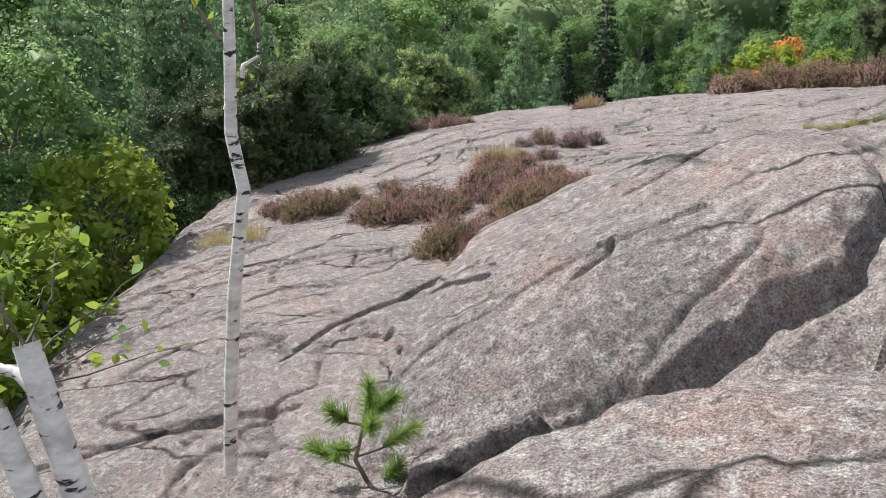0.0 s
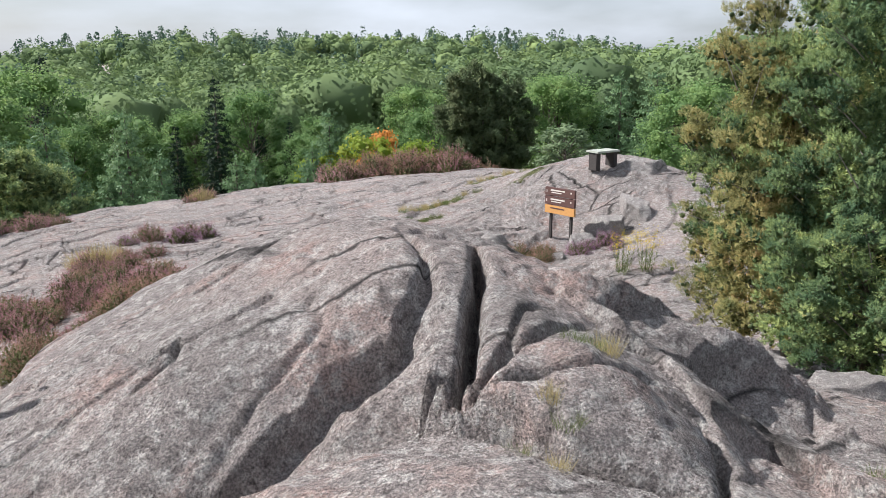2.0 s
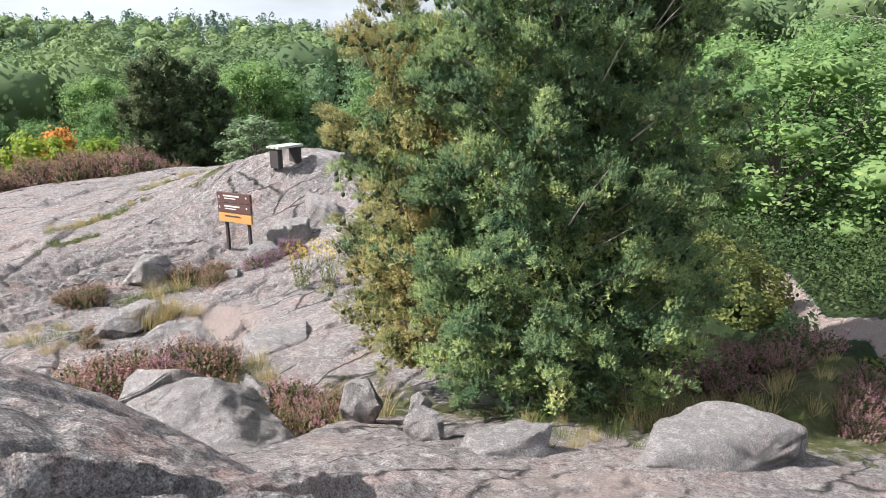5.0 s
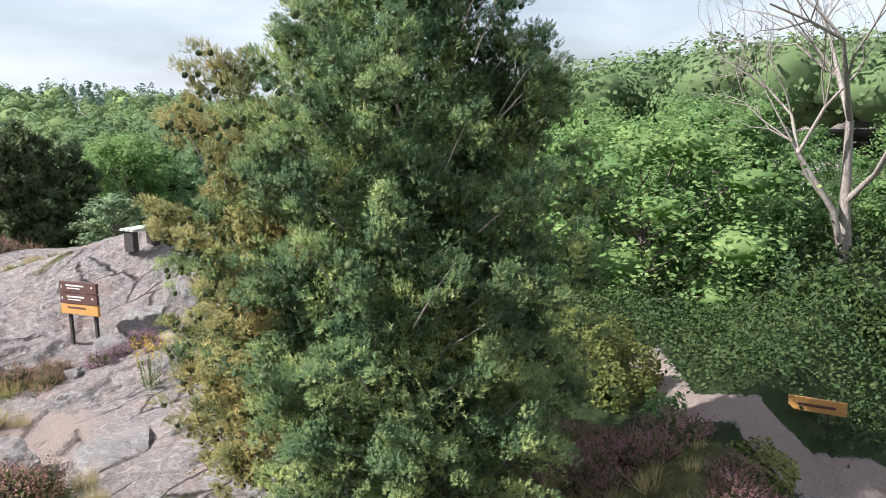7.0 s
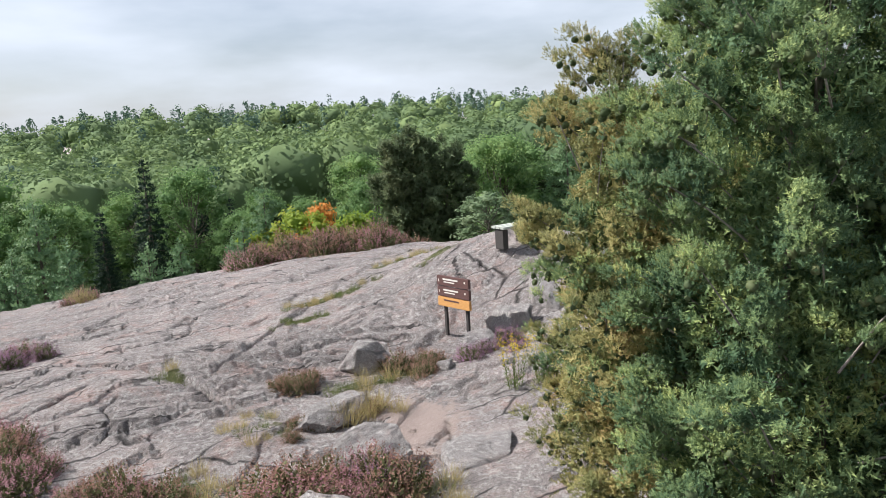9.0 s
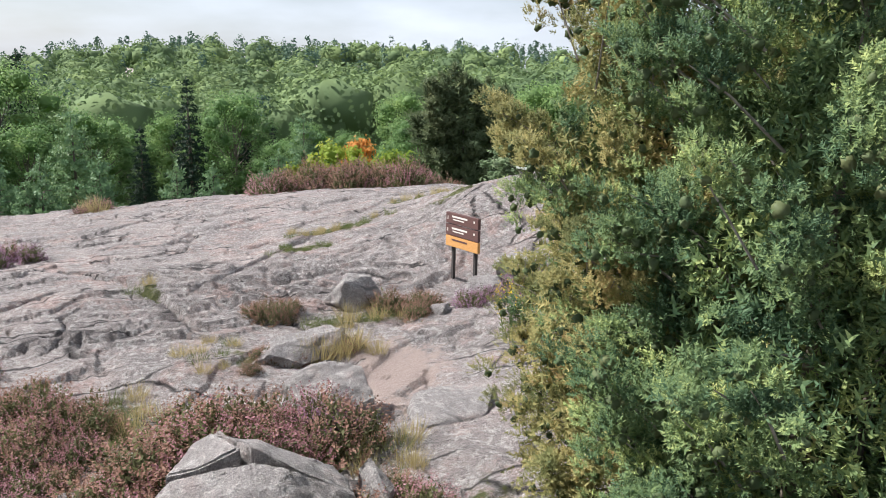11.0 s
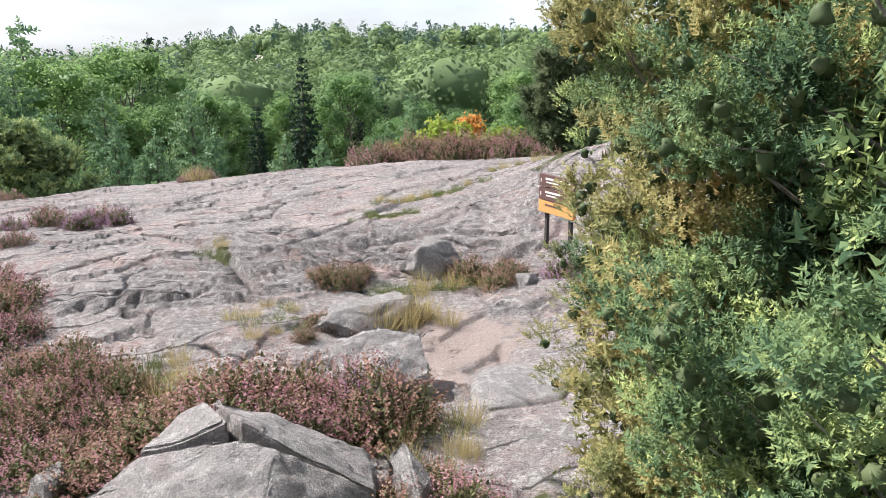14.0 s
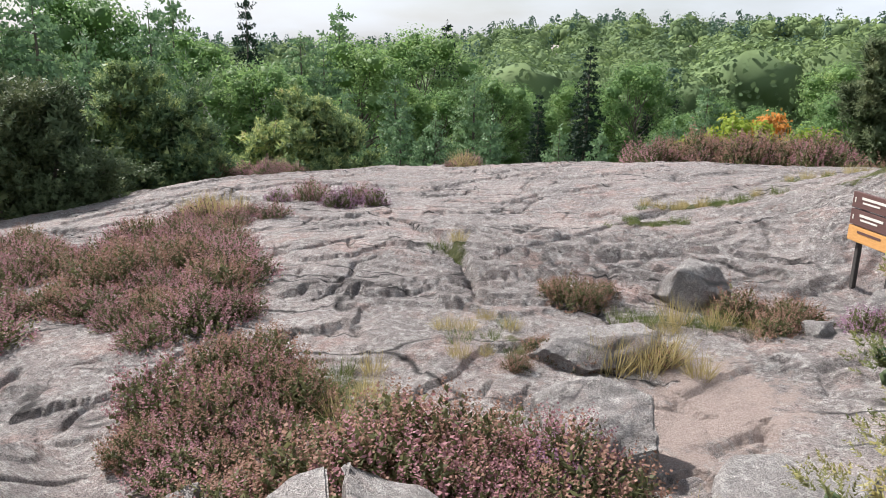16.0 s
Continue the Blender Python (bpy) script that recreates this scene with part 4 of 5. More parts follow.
for kind, x, y, top in NORTH_TREES + EDGE_TREES + EAST_TREES + BACK_TREES:
    plant(kind, x, y, top)


def far_woods():
    """The wooded hills: crowns of leaf clumps past counting."""
    r = np.random.default_rng(41)
    pts = []
    while len(pts) < 4300:
        d = 58 * (6.6 ** r.uniform(0, 1) ** 0.8)
        a = radians(r.uniform(-62, 125))
        x, y = 5 + d * math.sin(a), 10 + d * math.cos(a)
        pts.append((x, y, d))
    pts = np.array(pts)
    z = ground_height(pts[:, 0].reshape(1, -1), pts[:, 1].reshape(1, -1), False)[0]
    lv, ln, ls, pv, pn, ps = [], [], [], [], [], []
    bm = bmesh.new()
    bmesh.ops.create_icosphere(bm, subdivisions=2, radius=1.0)
    dome = np.array([v.co[:] for v in bm.verts])
    shell = np.array([[v.index for v in f.verts] for f in bm.faces])
    bm.free()
    hearts = []
    for (x, y, d), g in zip(pts, z):
        pine = r.random() < (0.04 if d < 200 else 0.35 if d < 260 else 0.8)
        n = int(np.clip(18000 / d, 80, 240))
        s = r.uniform(0.75, 1.45) * (1.0 if d < 200 else 1.1)
        u = unit(r, n)
        if pine:
            h = r.uniform(0.25, 1.0, n)
            q = 2.3 * s * (1.05 - h) ** 0.5 * np.sqrt(r.uniform(0.2, 1, n))
            p = np.stack([u[:, 0] * q, u[:, 1] * q, h * 7.6 * s], 1)
            pv.append(p + (x, y, g))
            pn.append(u + (0, 0, 0.6))
            ps.append(r.uniform(0.5, 1.1, n) * np.clip(d / 190, 0.5, 1.2))
        else:
            u[:, 2] = np.where(u[:, 2] < -0.45, -u[:, 2], u[:, 2])
            p = u * np.array([3.2, 3.2, 2.7]) * s * (r.uniform(0.86, 1.04, (n, 1)) + 0.1 * np.sin(u[:, :1] * 6 + x) * np.sin(u[:, 1:2] * 6 + y)) + (0, 0, 4.2 * s)
            lv.append(p + (x, y, g))
            ln.append(u + unit(r, n) * 0.5)
            lump = 0.68 + 0.14 * np.sin(dome[:, :1] * 6 + x) * np.sin(dome[:, 1:2] * 6 + y) + r.normal(size=(len(dome), 1)) * 0.05
            hearts.append((dome * np.array([3.2, 3.2, 2.7]) * s * lump + (x, y, g + 4.2 * s), shell))
            ls.append(r.uniform(0.7, 1.4, n) * np.clip(d / 120, 0.75, 1.5) * 0.66)
    for name, at_, nor, siz, mat, label in (("far_woods", lv, ln, ls, WOODS, "green broad-leaved woods on the hills"), ("far_pines", pv, pn, ps, WOODS_PINE_HAZED, "dark pines on the wooded ridge")):
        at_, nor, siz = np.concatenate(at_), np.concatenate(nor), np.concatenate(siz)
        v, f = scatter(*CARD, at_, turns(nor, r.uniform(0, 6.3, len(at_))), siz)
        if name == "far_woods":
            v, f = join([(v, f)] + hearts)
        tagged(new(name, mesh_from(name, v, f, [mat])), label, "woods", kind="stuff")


far_woods()


def undergrowth():
    """Bilberry, fern and brush on the wooded ground."""
    r = np.random.default_rng(43)
    pts = np.concatenate([np.stack([r.uniform(9.6, 16, 2600), r.uniform(-3, 6, 2600)], 1), np.stack([r.uniform(9.8, 28, 5500), r.uniform(-6, 16, 5500)], 1), np.stack([r.uniform(-14, 26, 3500), r.uniform(26, 48, 3500)], 1), np.stack([r.uniform(-14, -3, 3000), r.uniform(4, 26, 3000)], 1)])
    cov = cover_of(pts[:, 0].reshape(1, -1), pts[:, 1].reshape(1, -1))[0]
    way = path_x(pts[:, 1])
    bare = (pts[:, 0] > 10.5) & (pts[:, 0] < 11.4) & (np.abs(pts[:, 1] - 1.9) < 0.4)
    keep = ~bare & ((pts[:, 0] > way) | (pts[:, 1] > 4.6)) & (cov[:, 2] > 0.5) & (cov[:, 0] < 0.15) & ((np.abs(pts[:, 0] - way) > 0.6) | (pts[:, 1] > 20) | (pts[:, 0] < 0))
    pts = pts[keep]
    z = heights(pts)
    clump = 16
    n = len(pts) * clump
    at_ = np.repeat(np.column_stack([pts, z]), clump, 0) + np.column_stack([r.normal(size=(n, 2)) * 0.28, r.uniform(0.02, 0.34, n)])
    v, f = scatter(*CARD, at_, turns(unit(r, n) * 0.8 + np.array([0, 0, 0.8]), r.uniform(0, 6.3, n)), r.uniform(0.6, 1.3, n) * np.repeat(np.where((pts[:, 0] > 0) & (pts[:, 0] < 15) & (pts[:, 1] < 10), 0.06, 0.12), clump))
    tagged(new("undergrowth", mesh_from("undergrowth", v, f, [SHADED_BRUSH])), "low green brush and fern under the trees", "undergrowth", kind="stuff")


undergrowth()


# ---- heather and grass ----
def heather_template(seed, n, spread, tall, flower):
    """A rounded cushion of wiry shoots, leafy inside and flowering at the tips."""
    r = np.random.default_rng(seed)
    leafy = sprig(7, 0.05, 0.7, r, 0.18)
    spike = sprig(9, 0.06, 0.5, r, 0.16)
    d = unit(r, n)
    d[:, 2] = np.abs(d[:, 2]) * 0.95 + 0.02
    lump = 0.82 + 0.2 * np.sin(d[:, 0] * 5 + seed) * np.cos(d[:, 1] * 6) + r.normal(size=n) * 0.07
    tips = d * np.array([spread, spread, tall]) * lump[:, None]
    nor = d * np.array([0.8, 0.8, 0.7]) + np.array([0, 0, 0.55]) + r.normal(size=(n, 3)) * 0.16
    nor /= np.linalg.norm(nor, axis=1, keepdims=True)
    L = r.uniform(0.09, 0.16, n)
    v1, f1 = scatter(leafy[0], leafy[1], tips - nor * (L * 1.7)[:, None], turns(nor, r.uniform(0, 6.3, n)), L * 1.7)
    v2, f2 = scatter(spike[0], spike[1], tips - nor * (L * 0.45)[:, None], turns(nor + r.normal(size=(n, 3)) * 0.1, r.uniform(0, 6.3, n)), L * r.uniform(0.55, 0.95, n))
    return mesh_from("foliage", v1, f1, [HEATHER_LEAF]), mesh_from("flowers", v2, f2, [flower])


HEATHERS = {}
for key, flower, label in (("purple", HEATHER_FLOWER, "dusky purple-pink flowering heather with woody shoots"), ("pink", HEATHER_PINK, "bright pink flowering heather"), ("brown", HEATHER_BROWN, "faded brownish pink heather with green shoots")):
    HEATHERS[key] = [(heather_template(51 + 7 * i + len(key), 300, 0.36, 0.36, flower), label) for i in range(2)]


def heather(kind, x, y, size, lift=0.0):
    (leaf, flow), label = HEATHERS[kind][random.randrange(2)]
    ob = empty_thing("heather", (x, y, height(x, y) - 0.03 + lift), label, "heather", "heather clumps on the rock", turn=random.uniform(0, 6.28), size=size)
    ob.scale.z *= random.uniform(0.85, 1.15)
    part("foliage", leaf, ob)
    part("bloom", flow, ob)


def heather_patch(kinds, cx, cy, rx, ry, turn, count, size):
    c, s = math.cos(turn), math.sin(turn)
    for i in range(count):
        a, q = i * 2.4, math.sqrt((i + 0.5) / count)
        u, v = rx * q * math.cos(a) + random.uniform(-0.12, 0.12), ry * q * math.sin(a) + random.uniform(-0.12, 0.12)
        heather(random.choice(kinds), cx + u * c - v * s, cy + u * s + v * c, size * random.uniform(0.75, 1.25))


heather_patch(["purple", "purple", "brown"], 1.35, 11.8, 2.2, 0.95, 2.05, 34, 1.1)
heather_patch(["purple", "brown"], 3.3, 9.1, 0.5, 0.7, 0.3, 8, 1.05)
heather_patch(["purple", "brown"], 3.5, 8.15, 0.45, 0.3, 0.0, 5, 0.9)
heather_patch(["brown", "brown", "purple"], 4.55, 7.75, 0.85, 0.42, 0.55, 12, 1.4)
heather_patch(["purple", "pink", "brown"], 5.45, 8.0, 0.5, 0.42, 0.0, 8, 1.35)
heather_patch(["purple", "brown"], 0.1, 10.2, 0.7, 1.0, 0.3, 9, 1.15)
heather_patch(["brown", "purple"], -2.6, 13.2, 1.3, 0.5, 0.0, 10, 1.1)
heather_patch(["purple", "pink"], 2.0, 16.4, 0.9, 0.35, 0.2, 6, 1.0)
heather_patch(["purple"], 0.9, 14.6, 0.9, 0.5, 0.6, 7, 1.0)
heather_patch(["purple", "brown"], -0.9, 21.0, 1.2, 0.5, 0.3, 7, 1.2)
heather_patch(["purple"], 3.6, 23.2, 0.3, 0.2, 0.0, 3, 1.1)
heather_patch(["purple", "brown"], 11.8, 24.6, 3.8, 0.8, -0.1, 30, 2.2)
heather_patch(["brown"], 2.8, 27.2, 2.4, 0.4, 0.0, 10, 1.0)
heather_patch(["pink"], 9.0, 10.9, 0.5, 0.3, 0.0, 5, 0.8)
heather_patch(["purple", "brown"], 5.85, 6.4, 0.4, 0.7, 0.2, 6, 0.85)
heather_patch(["purple"], 8.9, 3.2, 0.7, 0.5, 0.0, 7, 1.0)
heather_patch(["purple"], 8.6, 2.1, 0.5, 0.4, 0.0, 6, 0.75)
heather_patch(["purple", "purple", "pink"], 8.9, 0.9, 0.4, 0.4, 0.0, 5, 0.75)
heather_patch(["brown"], 7.6, 11.0, 0.5, 0.3, 0.0, 4, 0.95)
heather_patch(["brown"], 5.8, 11.3, 0.5, 0.2, 0.0, 4, 0.7)
heather_patch(["brown"], 5.9, 10.0, 0.7, 0.15, 0.3, 6, 0.55)


def tuft_template(seed, n, spread, tall, mat):
    r = np.random.default_rng(seed)
    blade = np.array([(-0.012, 0, 0), (0.012, 0, 0), (0.009, 0.06, 0.5), (-0.009, 0.06, 0.5), (0, 0.22, 1.0)])
    faces = np.array([(0, 1, 2), (0, 2, 3), (3, 2, 4)])
    a, q = r.uniform(0, 6.3, n), spread * np.sqrt(r.uniform(0, 1, n))
    base = np.stack([np.cos(a) * q, np.sin(a) * q, np.zeros(n)], 1)
    nor = base / spread * 0.45 + np.array([0, 0, 1.0]) + r.normal(size=(n, 3)) * 0.2
    v, f = scatter(blade, faces, base, turns(nor, r.uniform(0, 6.3, n)), tall * r.uniform(0.5, 1.2, n))
    return mesh_from("grass_tuft", v, f, [mat])


TUFTS = {"dry": (tuft_template(61, 120, 0.16, 0.3, DRY_GRASS), "pale dry grass tuft in a crack of the rock"), "green": (tuft_template(62, 140, 0.17, 0.22, GREEN_GRASS), "green grass tuft in a crack of the rock"), "long": (tuft_template(63, 130, 0.2, 0.5, GREEN_GRASS), "long green grass tuft")}


def tuft(kind, x, y, size):
    me, label = TUFTS[kind]
    ob = new("grass_tuft", me)
    ob.matrix_basis = Matrix.Translation((x, y, height(x, y) - 0.015)) @ Matrix.Rotation(random.uniform(0, 6.28), 4, "Z") @ Matrix.Diagonal((size, size, size * random.uniform(0.8, 1.2), 1))
    tagged(ob, label, "grass", "grass tufts on the rock")


def tuft_patch(kinds, cx, cy, rx, ry, count, size):
    for i in range(count):
        a, q = i * 2.4, math.sqrt((i + 0.5) / count)
        tuft(random.choice(kinds), cx + rx * q * math.cos(a) + random.uniform(-0.08, 0.08), cy + ry * q * math.sin(a) + random.uniform(-0.08, 0.08), size * random.uniform(0.7, 1.3))


tuft_patch(["dry", "green"], 8.0, 15.9, 1.1, 0.3, 14, 0.55)
tuft_patch(["green"], 7.1, 14.8, 0.7, 0.2, 8, 0.45)
tuft_patch(["green", "dry"], 10.6, 17.2, 1.3, 0.45, 16, 0.5)
tuft_patch(["green", "dry"], 4.5, 12.9, 0.2, 0.5, 7, 0.5)
tuft_patch(["green", "dry"], 5.05, 10.2, 0.35, 0.5, 10, 0.5)
tuft_patch(["green", "dry"], 7.0, 10.9, 0.9, 0.25, 12, 0.65)
tuft_patch(["green", "dry"], 6.3, 10.0, 0.6, 0.15, 8, 0.8)
tuft_patch(["dry"], -4.0, 11.9, 0.6, 0.15, 7, 1.0)
tuft_patch(["dry"], 0.6, 14.9, 0.5, 0.25, 7, 1.1)
tuft_patch(["dry"], 3.7, 22.9, 0.25, 0.15, 4, 1.1)
tuft_patch(["green", "dry"], 2.0, 2.05, 0.1, 0.08, 4, 0.22)
tuft_patch(["green", "dry"], 1.58, 1.75, 0.1, 0.15, 5, 0.2)
tuft_patch(["green", "dry"], 7.3, 3.1, 1.1, 0.5, 26, 0.6)
tuft_patch(["green", "dry", "green"], 5.95, 3.45, 0.45, 0.35, 14, 0.38)
tuft_patch(["green", "dry"], 8.5, 2.7, 0.9, 0.9, 26, 0.5)
tuft_patch(["dry", "green"], 5.75, 5.9, 0.35, 0.9, 14, 0.7)
tuft_patch(["dry", "green"], 6.0, 7.4, 0.35, 0.6, 10, 0.7)
tuft_patch(["green", "dry"], 4.1, 8.9, 0.5, 0.7, 12, 0.6)
tuft_patch(["green"], 2.7, 1.35, 0.25, 0.12, 5, 0.3)
tuft_patch(["green", "dry"], 9.0, 3.6, 0.7, 0.8, 24, 0.5)
heather_patch(["brown", "purple"], 9.2, 3.9, 0.5, 0.5, 0.0, 6, 0.8)
heather_patch(["purple", "brown"], -0.9, 12.3, 1.1, 0.6, 0.2, 12, 1.15)


# ---- rocks lying on the bedrock ----
def rock(at, size, turn, seed, label, cuts=18, tilt=0.0, rough=0.09):
    """A broken block: a lump cut by flat faces and roughened."""
    r = np.random.default_rng(seed)
    bm = bmesh.new()
    bmesh.ops.create_icosphere(bm, subdivisions=4, radius=1.0)
    p = np.array([v.co for v in bm.verts]) * 1.25
    normals = np.concatenate([unit(r, cuts), [(0, 0, 1.0)]])
    for k, nrm in enumerate(normals):
        nrm = nrm / np.linalg.norm(nrm)
        lim = r.uniform(0.6, 0.95) if k < cuts else 0.62
        d = p @ nrm
        p = p - np.maximum(d - lim, 0)[:, None] * nrm
    p = p + (fbm(p[:, 0] * 2 + seed, p[:, 1] * 2 + p[:, 2] * 1.7, seed, 4, 0.6) * rough * 1.6)[:, None] * p
    p = p * (np.array(size) * 0.72)
    for v, q in zip(bm.verts, p):
        v.co = q
    me = from_bm("rock", bm, STONE, True)
    me.set_sharp_from_angle(angle=radians(38))
    ob = new("rock", me)
    ob.matrix_basis = pose(*at, tilt, 0, turn)
    return tagged(ob, label, "rock", "rocks on the bedrock")


def rock_on(x, y, top, size, turn, seed, label, cuts=9, tilt=0.0):
    """A rock whose top lies at that height, its foot sunk into the ground."""
    rock((x, y, top - size[2] * 0.45), size, turn, seed, label, cuts, tilt)


def split_block(corners, foot, seed, label, rough=0.02, mat=None):
    """A block broken along flat faces: the hull of its top corners and of a wider foot, edges worn, faces uneven."""
    cx, cy = sum(c[0] for c in corners) / len(corners), sum(c[1] for c in corners) / len(corners)
    bm = bmesh.new()
    for x, y, z in corners:
        bm.verts.new((x - cx, y - cy, z - foot))
        bm.verts.new(((x - cx) * 1.08, (y - cy) * 1.08, 0.0))
    hull = bmesh.ops.convex_hull(bm, input=bm.verts)
    bmesh.ops.delete(bm, geom=list({g for g in hull["geom_interior"] + hull["geom_unused"] if isinstance(g, bmesh.types.BMVert)}), context="VERTS")
    bmesh.ops.dissolve_limit(bm, angle_limit=radians(4), verts=bm.verts, edges=bm.edges)
    bmesh.ops.bevel(bm, geom=bm.edges[:], offset=0.012, segments=2, affect="EDGES")
    bmesh.ops.triangulate(bm, faces=bm.faces)
    for _ in range(6):
        long = [e for e in bm.edges if e.calc_length() > 0.055]
        if not long:
            break
        bmesh.ops.subdivide_edges(bm, edges=long, cuts=1, use_grid_fill=False)
        bmesh.ops.triangulate(bm, faces=[f for f in bm.faces if len(f.verts) > 3])
    bm.normal_update()
    p = np.array([v.co[:] for v in bm.verts])
    k = fbm(p[:, 0] * 3 + seed, p[:, 1] * 3 + p[:, 2] * 2.3, seed, 4, 0.6) * rough * 2
    ridge = np.floor((p[:, 0] * 0.7 + p[:, 1] * 0.5 + 0.3 * fbm(p[:, 0] * 2, p[:, 1] * 2, seed + 5, 3)) / 0.19) % 2
    for v, d, q in zip(bm.verts, k, ridge):
        v.co += v.normal * (d + 0.008 * q)
    me = from_bm("rock", bm, mat or STONE, True)
    me.set_sharp_from_angle(angle=radians(40))
    ob = new("rock", me)
    ob.location = (cx, cy, foot)
    return tagged(ob, label, "rock", "rocks on the bedrock")


split_block([(4.05, 6.2, -1.36), (4.4, 6.4, -1.26), (4.8, 6.3, -1.15), (4.97, 6.2, -1.21), (5.38, 6.16, -1.5), (5.35, 5.5, -1.75), (4.75, 5.2, -1.55), (4.05, 5.35, -1.62)], -2.35, 101, "large cracked grey granite boulder among heather", 0.028)
split_block([(4.66, 6.98, -1.27), (5.0, 7.12, -1.5), (5.56, 7.2, -1.87), (5.46, 6.36, -1.6), (5.03, 6.33, -1.27), (4.83, 6.42, -1.16)], -2.3, 103, "grey granite slab split from a boulder by an open crack", 0.018)
split_block([(4.34, 6.55, -1.31), (4.5, 6.76, -1.24), (4.64, 6.8, -1.2), (4.76, 6.42, -1.14), (4.5, 6.46, -1.25)], -1.75, 102, "broken granite block with a fresh pink face", 0.01)
split_block([(5.6, 6.85, -1.68), (5.72, 6.9, -1.62), (5.85, 6.7, -1.78), (5.72, 6.5, -1.78)], -2.15, 104, "pale granite stone half sunk in heather", 0.015)
rock_on(5.85, 10.15, -1.86, (0.85, 0.45, 0.4), 25, 105, "flat grey granite ledge block above a hollow", 18)
split_block([(5.5, 8.7, -1.78), (5.88, 8.82, -1.6), (6.2, 8.62, -1.68), (6.2, 8.25, -1.84), (5.85, 8.1, -1.88), (5.55, 8.3, -1.86)], -2.3, 106, "rough grey granite lump beside the gravel", 0.035)
rock_on(6.95, 8.1, -1.92, (0.5, 0.95, 0.45), -25, 107, "long tilted granite slab by the path", 18, 6)
rock_on(7.05, 11.55, -1.62, (0.62, 0.42, 0.5), 15, 108, "rounded pale granite hump", 18)
rock_on(8.9, 11.35, -1.78, (0.75, 0.5, 0.7), 10, 109, "dark-faced granite rock below the trail sign", 18)
rock_on(9.7, 11.6, -1.55, (0.6, 0.6, 0.8), 40, 110, "steep grey granite rock in shade", 18)
rock_on(10.6, 11.9, -1.3, (0.8, 0.6, 0.9), 70, 111, "steep grey granite rock with a shaded crack", 18)
rock_on(5.22, 3.9, -0.84, (0.22, 0.2, 0.22), 30, 112, "pale pink stone on the gravel", 18)
rock_on(6.4, 2.5, -0.86, (1.05, 0.6, 0.55), -25, 113, "low grey rock beside the juniper", 24)
rock_on(5.3, 3.3, -0.82, (0.42, 0.26, 0.3), -25, 125, "pale pink granite stone at the edge of the gravel", 16)
rock_on(5.55, 4.95, -1.05, (0.26, 0.24, 0.4), 15, 114, "grey stone at the foot of the juniper", 18)
rock_on(3.65, 7.45, -1.85, (0.2, 0.18, 0.25), 50, 115, "small grey stone under heather", 18)
rock_on(3.1, 6.9, -1.98, (0.75, 0.5, 0.35), 20, 116, "flat pink granite slab", 18)
rock_on(5.6, 4.35, -1.0, (0.16, 0.12, 0.14), 0, 117, "small pale stone on the gravel", 18)
rock_on(8.2, 10.5, -1.95, (0.22, 0.16, 0.2), 20, 118, "small pink stone in the gravel", 18)
rock_on(7.95, 10.75, -1.88, (0.28, 0.2, 0.25), 60, 119, "small dark stone below the sign", 18)
rock_on(8.5, 10.3, -1.98, (0.2, 0.2, 0.2), 10, 120, "small grey stone below the sign", 18)
rock_on(6.5, 8.75, -2.12, (0.12, 0.1, 0.1), 10, 121, "small dark stone on the path", 18)
rock_on(6.38, 8.65, -2.1, (0.1, 0.09, 0.1), 70, 122, "small grey stone on the path", 18)
rock_on(7.6, 9.9, -2.1, (0.4, 0.22, 0.16), -20, 123, "flat split stone in the gravel", 18)
rock_on(11.9, 13.2, -0.75, (1.0, 0.8, 0.9), 20, 124, "broad pale granite hump near the bench", 18)

# ---- birches, sapling and bare tree in the foreground ----
def birch_trunk(at, line, radii, label, twigs=(), leaves=0, broken=False, seed=1):
    r = np.random.default_rng(seed)
    tree = empty_thing("birch", at, label, "tree")
    v, f = tube(line, radii, 12)
    me = mesh_from("trunk", v, f, [BIRCH_BARK])
    me.polygons.foreach_set("use_smooth", [True] * len(me.polygons))
    part("trunk", me, tree)
    if broken:
        tip = np.asarray(line[-1])
        for k in range(5):
            a = k * 1.26
            o = tip + np.array([math.cos(a), math.sin(a), 0]) * radii[-1] * 0.8 - np.array([0, 0, 0.02])
            part("splinter", mesh_from("splinter", *tube([o, o + np.array([0, 0, 0.03 + 0.05 * r.random()])], [0.014, 0.002], 4), [TWIG]), tree)
    tips = []
    for a, b, rad in twigs:
        p = limb_line(a, b, 0.0, r, 6)
        part("branch", mesh_from("branch", *tube(p, np.linspace(rad, rad * 0.25, 6), 6), [BARK if rad < 0.02 else BIRCH_BARK]), tree)
        tips.append(p)
    for k in range(leaves):
        p = tips[k % len(tips)]
        q = p[r.integers(2, 6)] + r.normal(size=3) * 0.05
        s = r.uniform(0.045, 0.075)
        shape = np.array([(0, 0, 0), (0.32, 0.12, 0.4), (0.28, 0.05, 0.75), (0, 0, 1.15), (-0.28, 0.05, 0.75), (-0.32, 0.12, 0.4)])
        lv, lf = scatter(shape, np.array([(0, 1, 2), (0, 2, 3), (0, 3, 4), (0, 4, 5)]), q[None], turns(unit(r, 1) + np.array([[0, 0, -0.9]]), r.uniform(0, 6, 1)), [s])
        part("leaf", mesh_from("leaf", lv, lf, [LEAF_YELLOW if k % 3 else LEAF]), tree)
    return tree


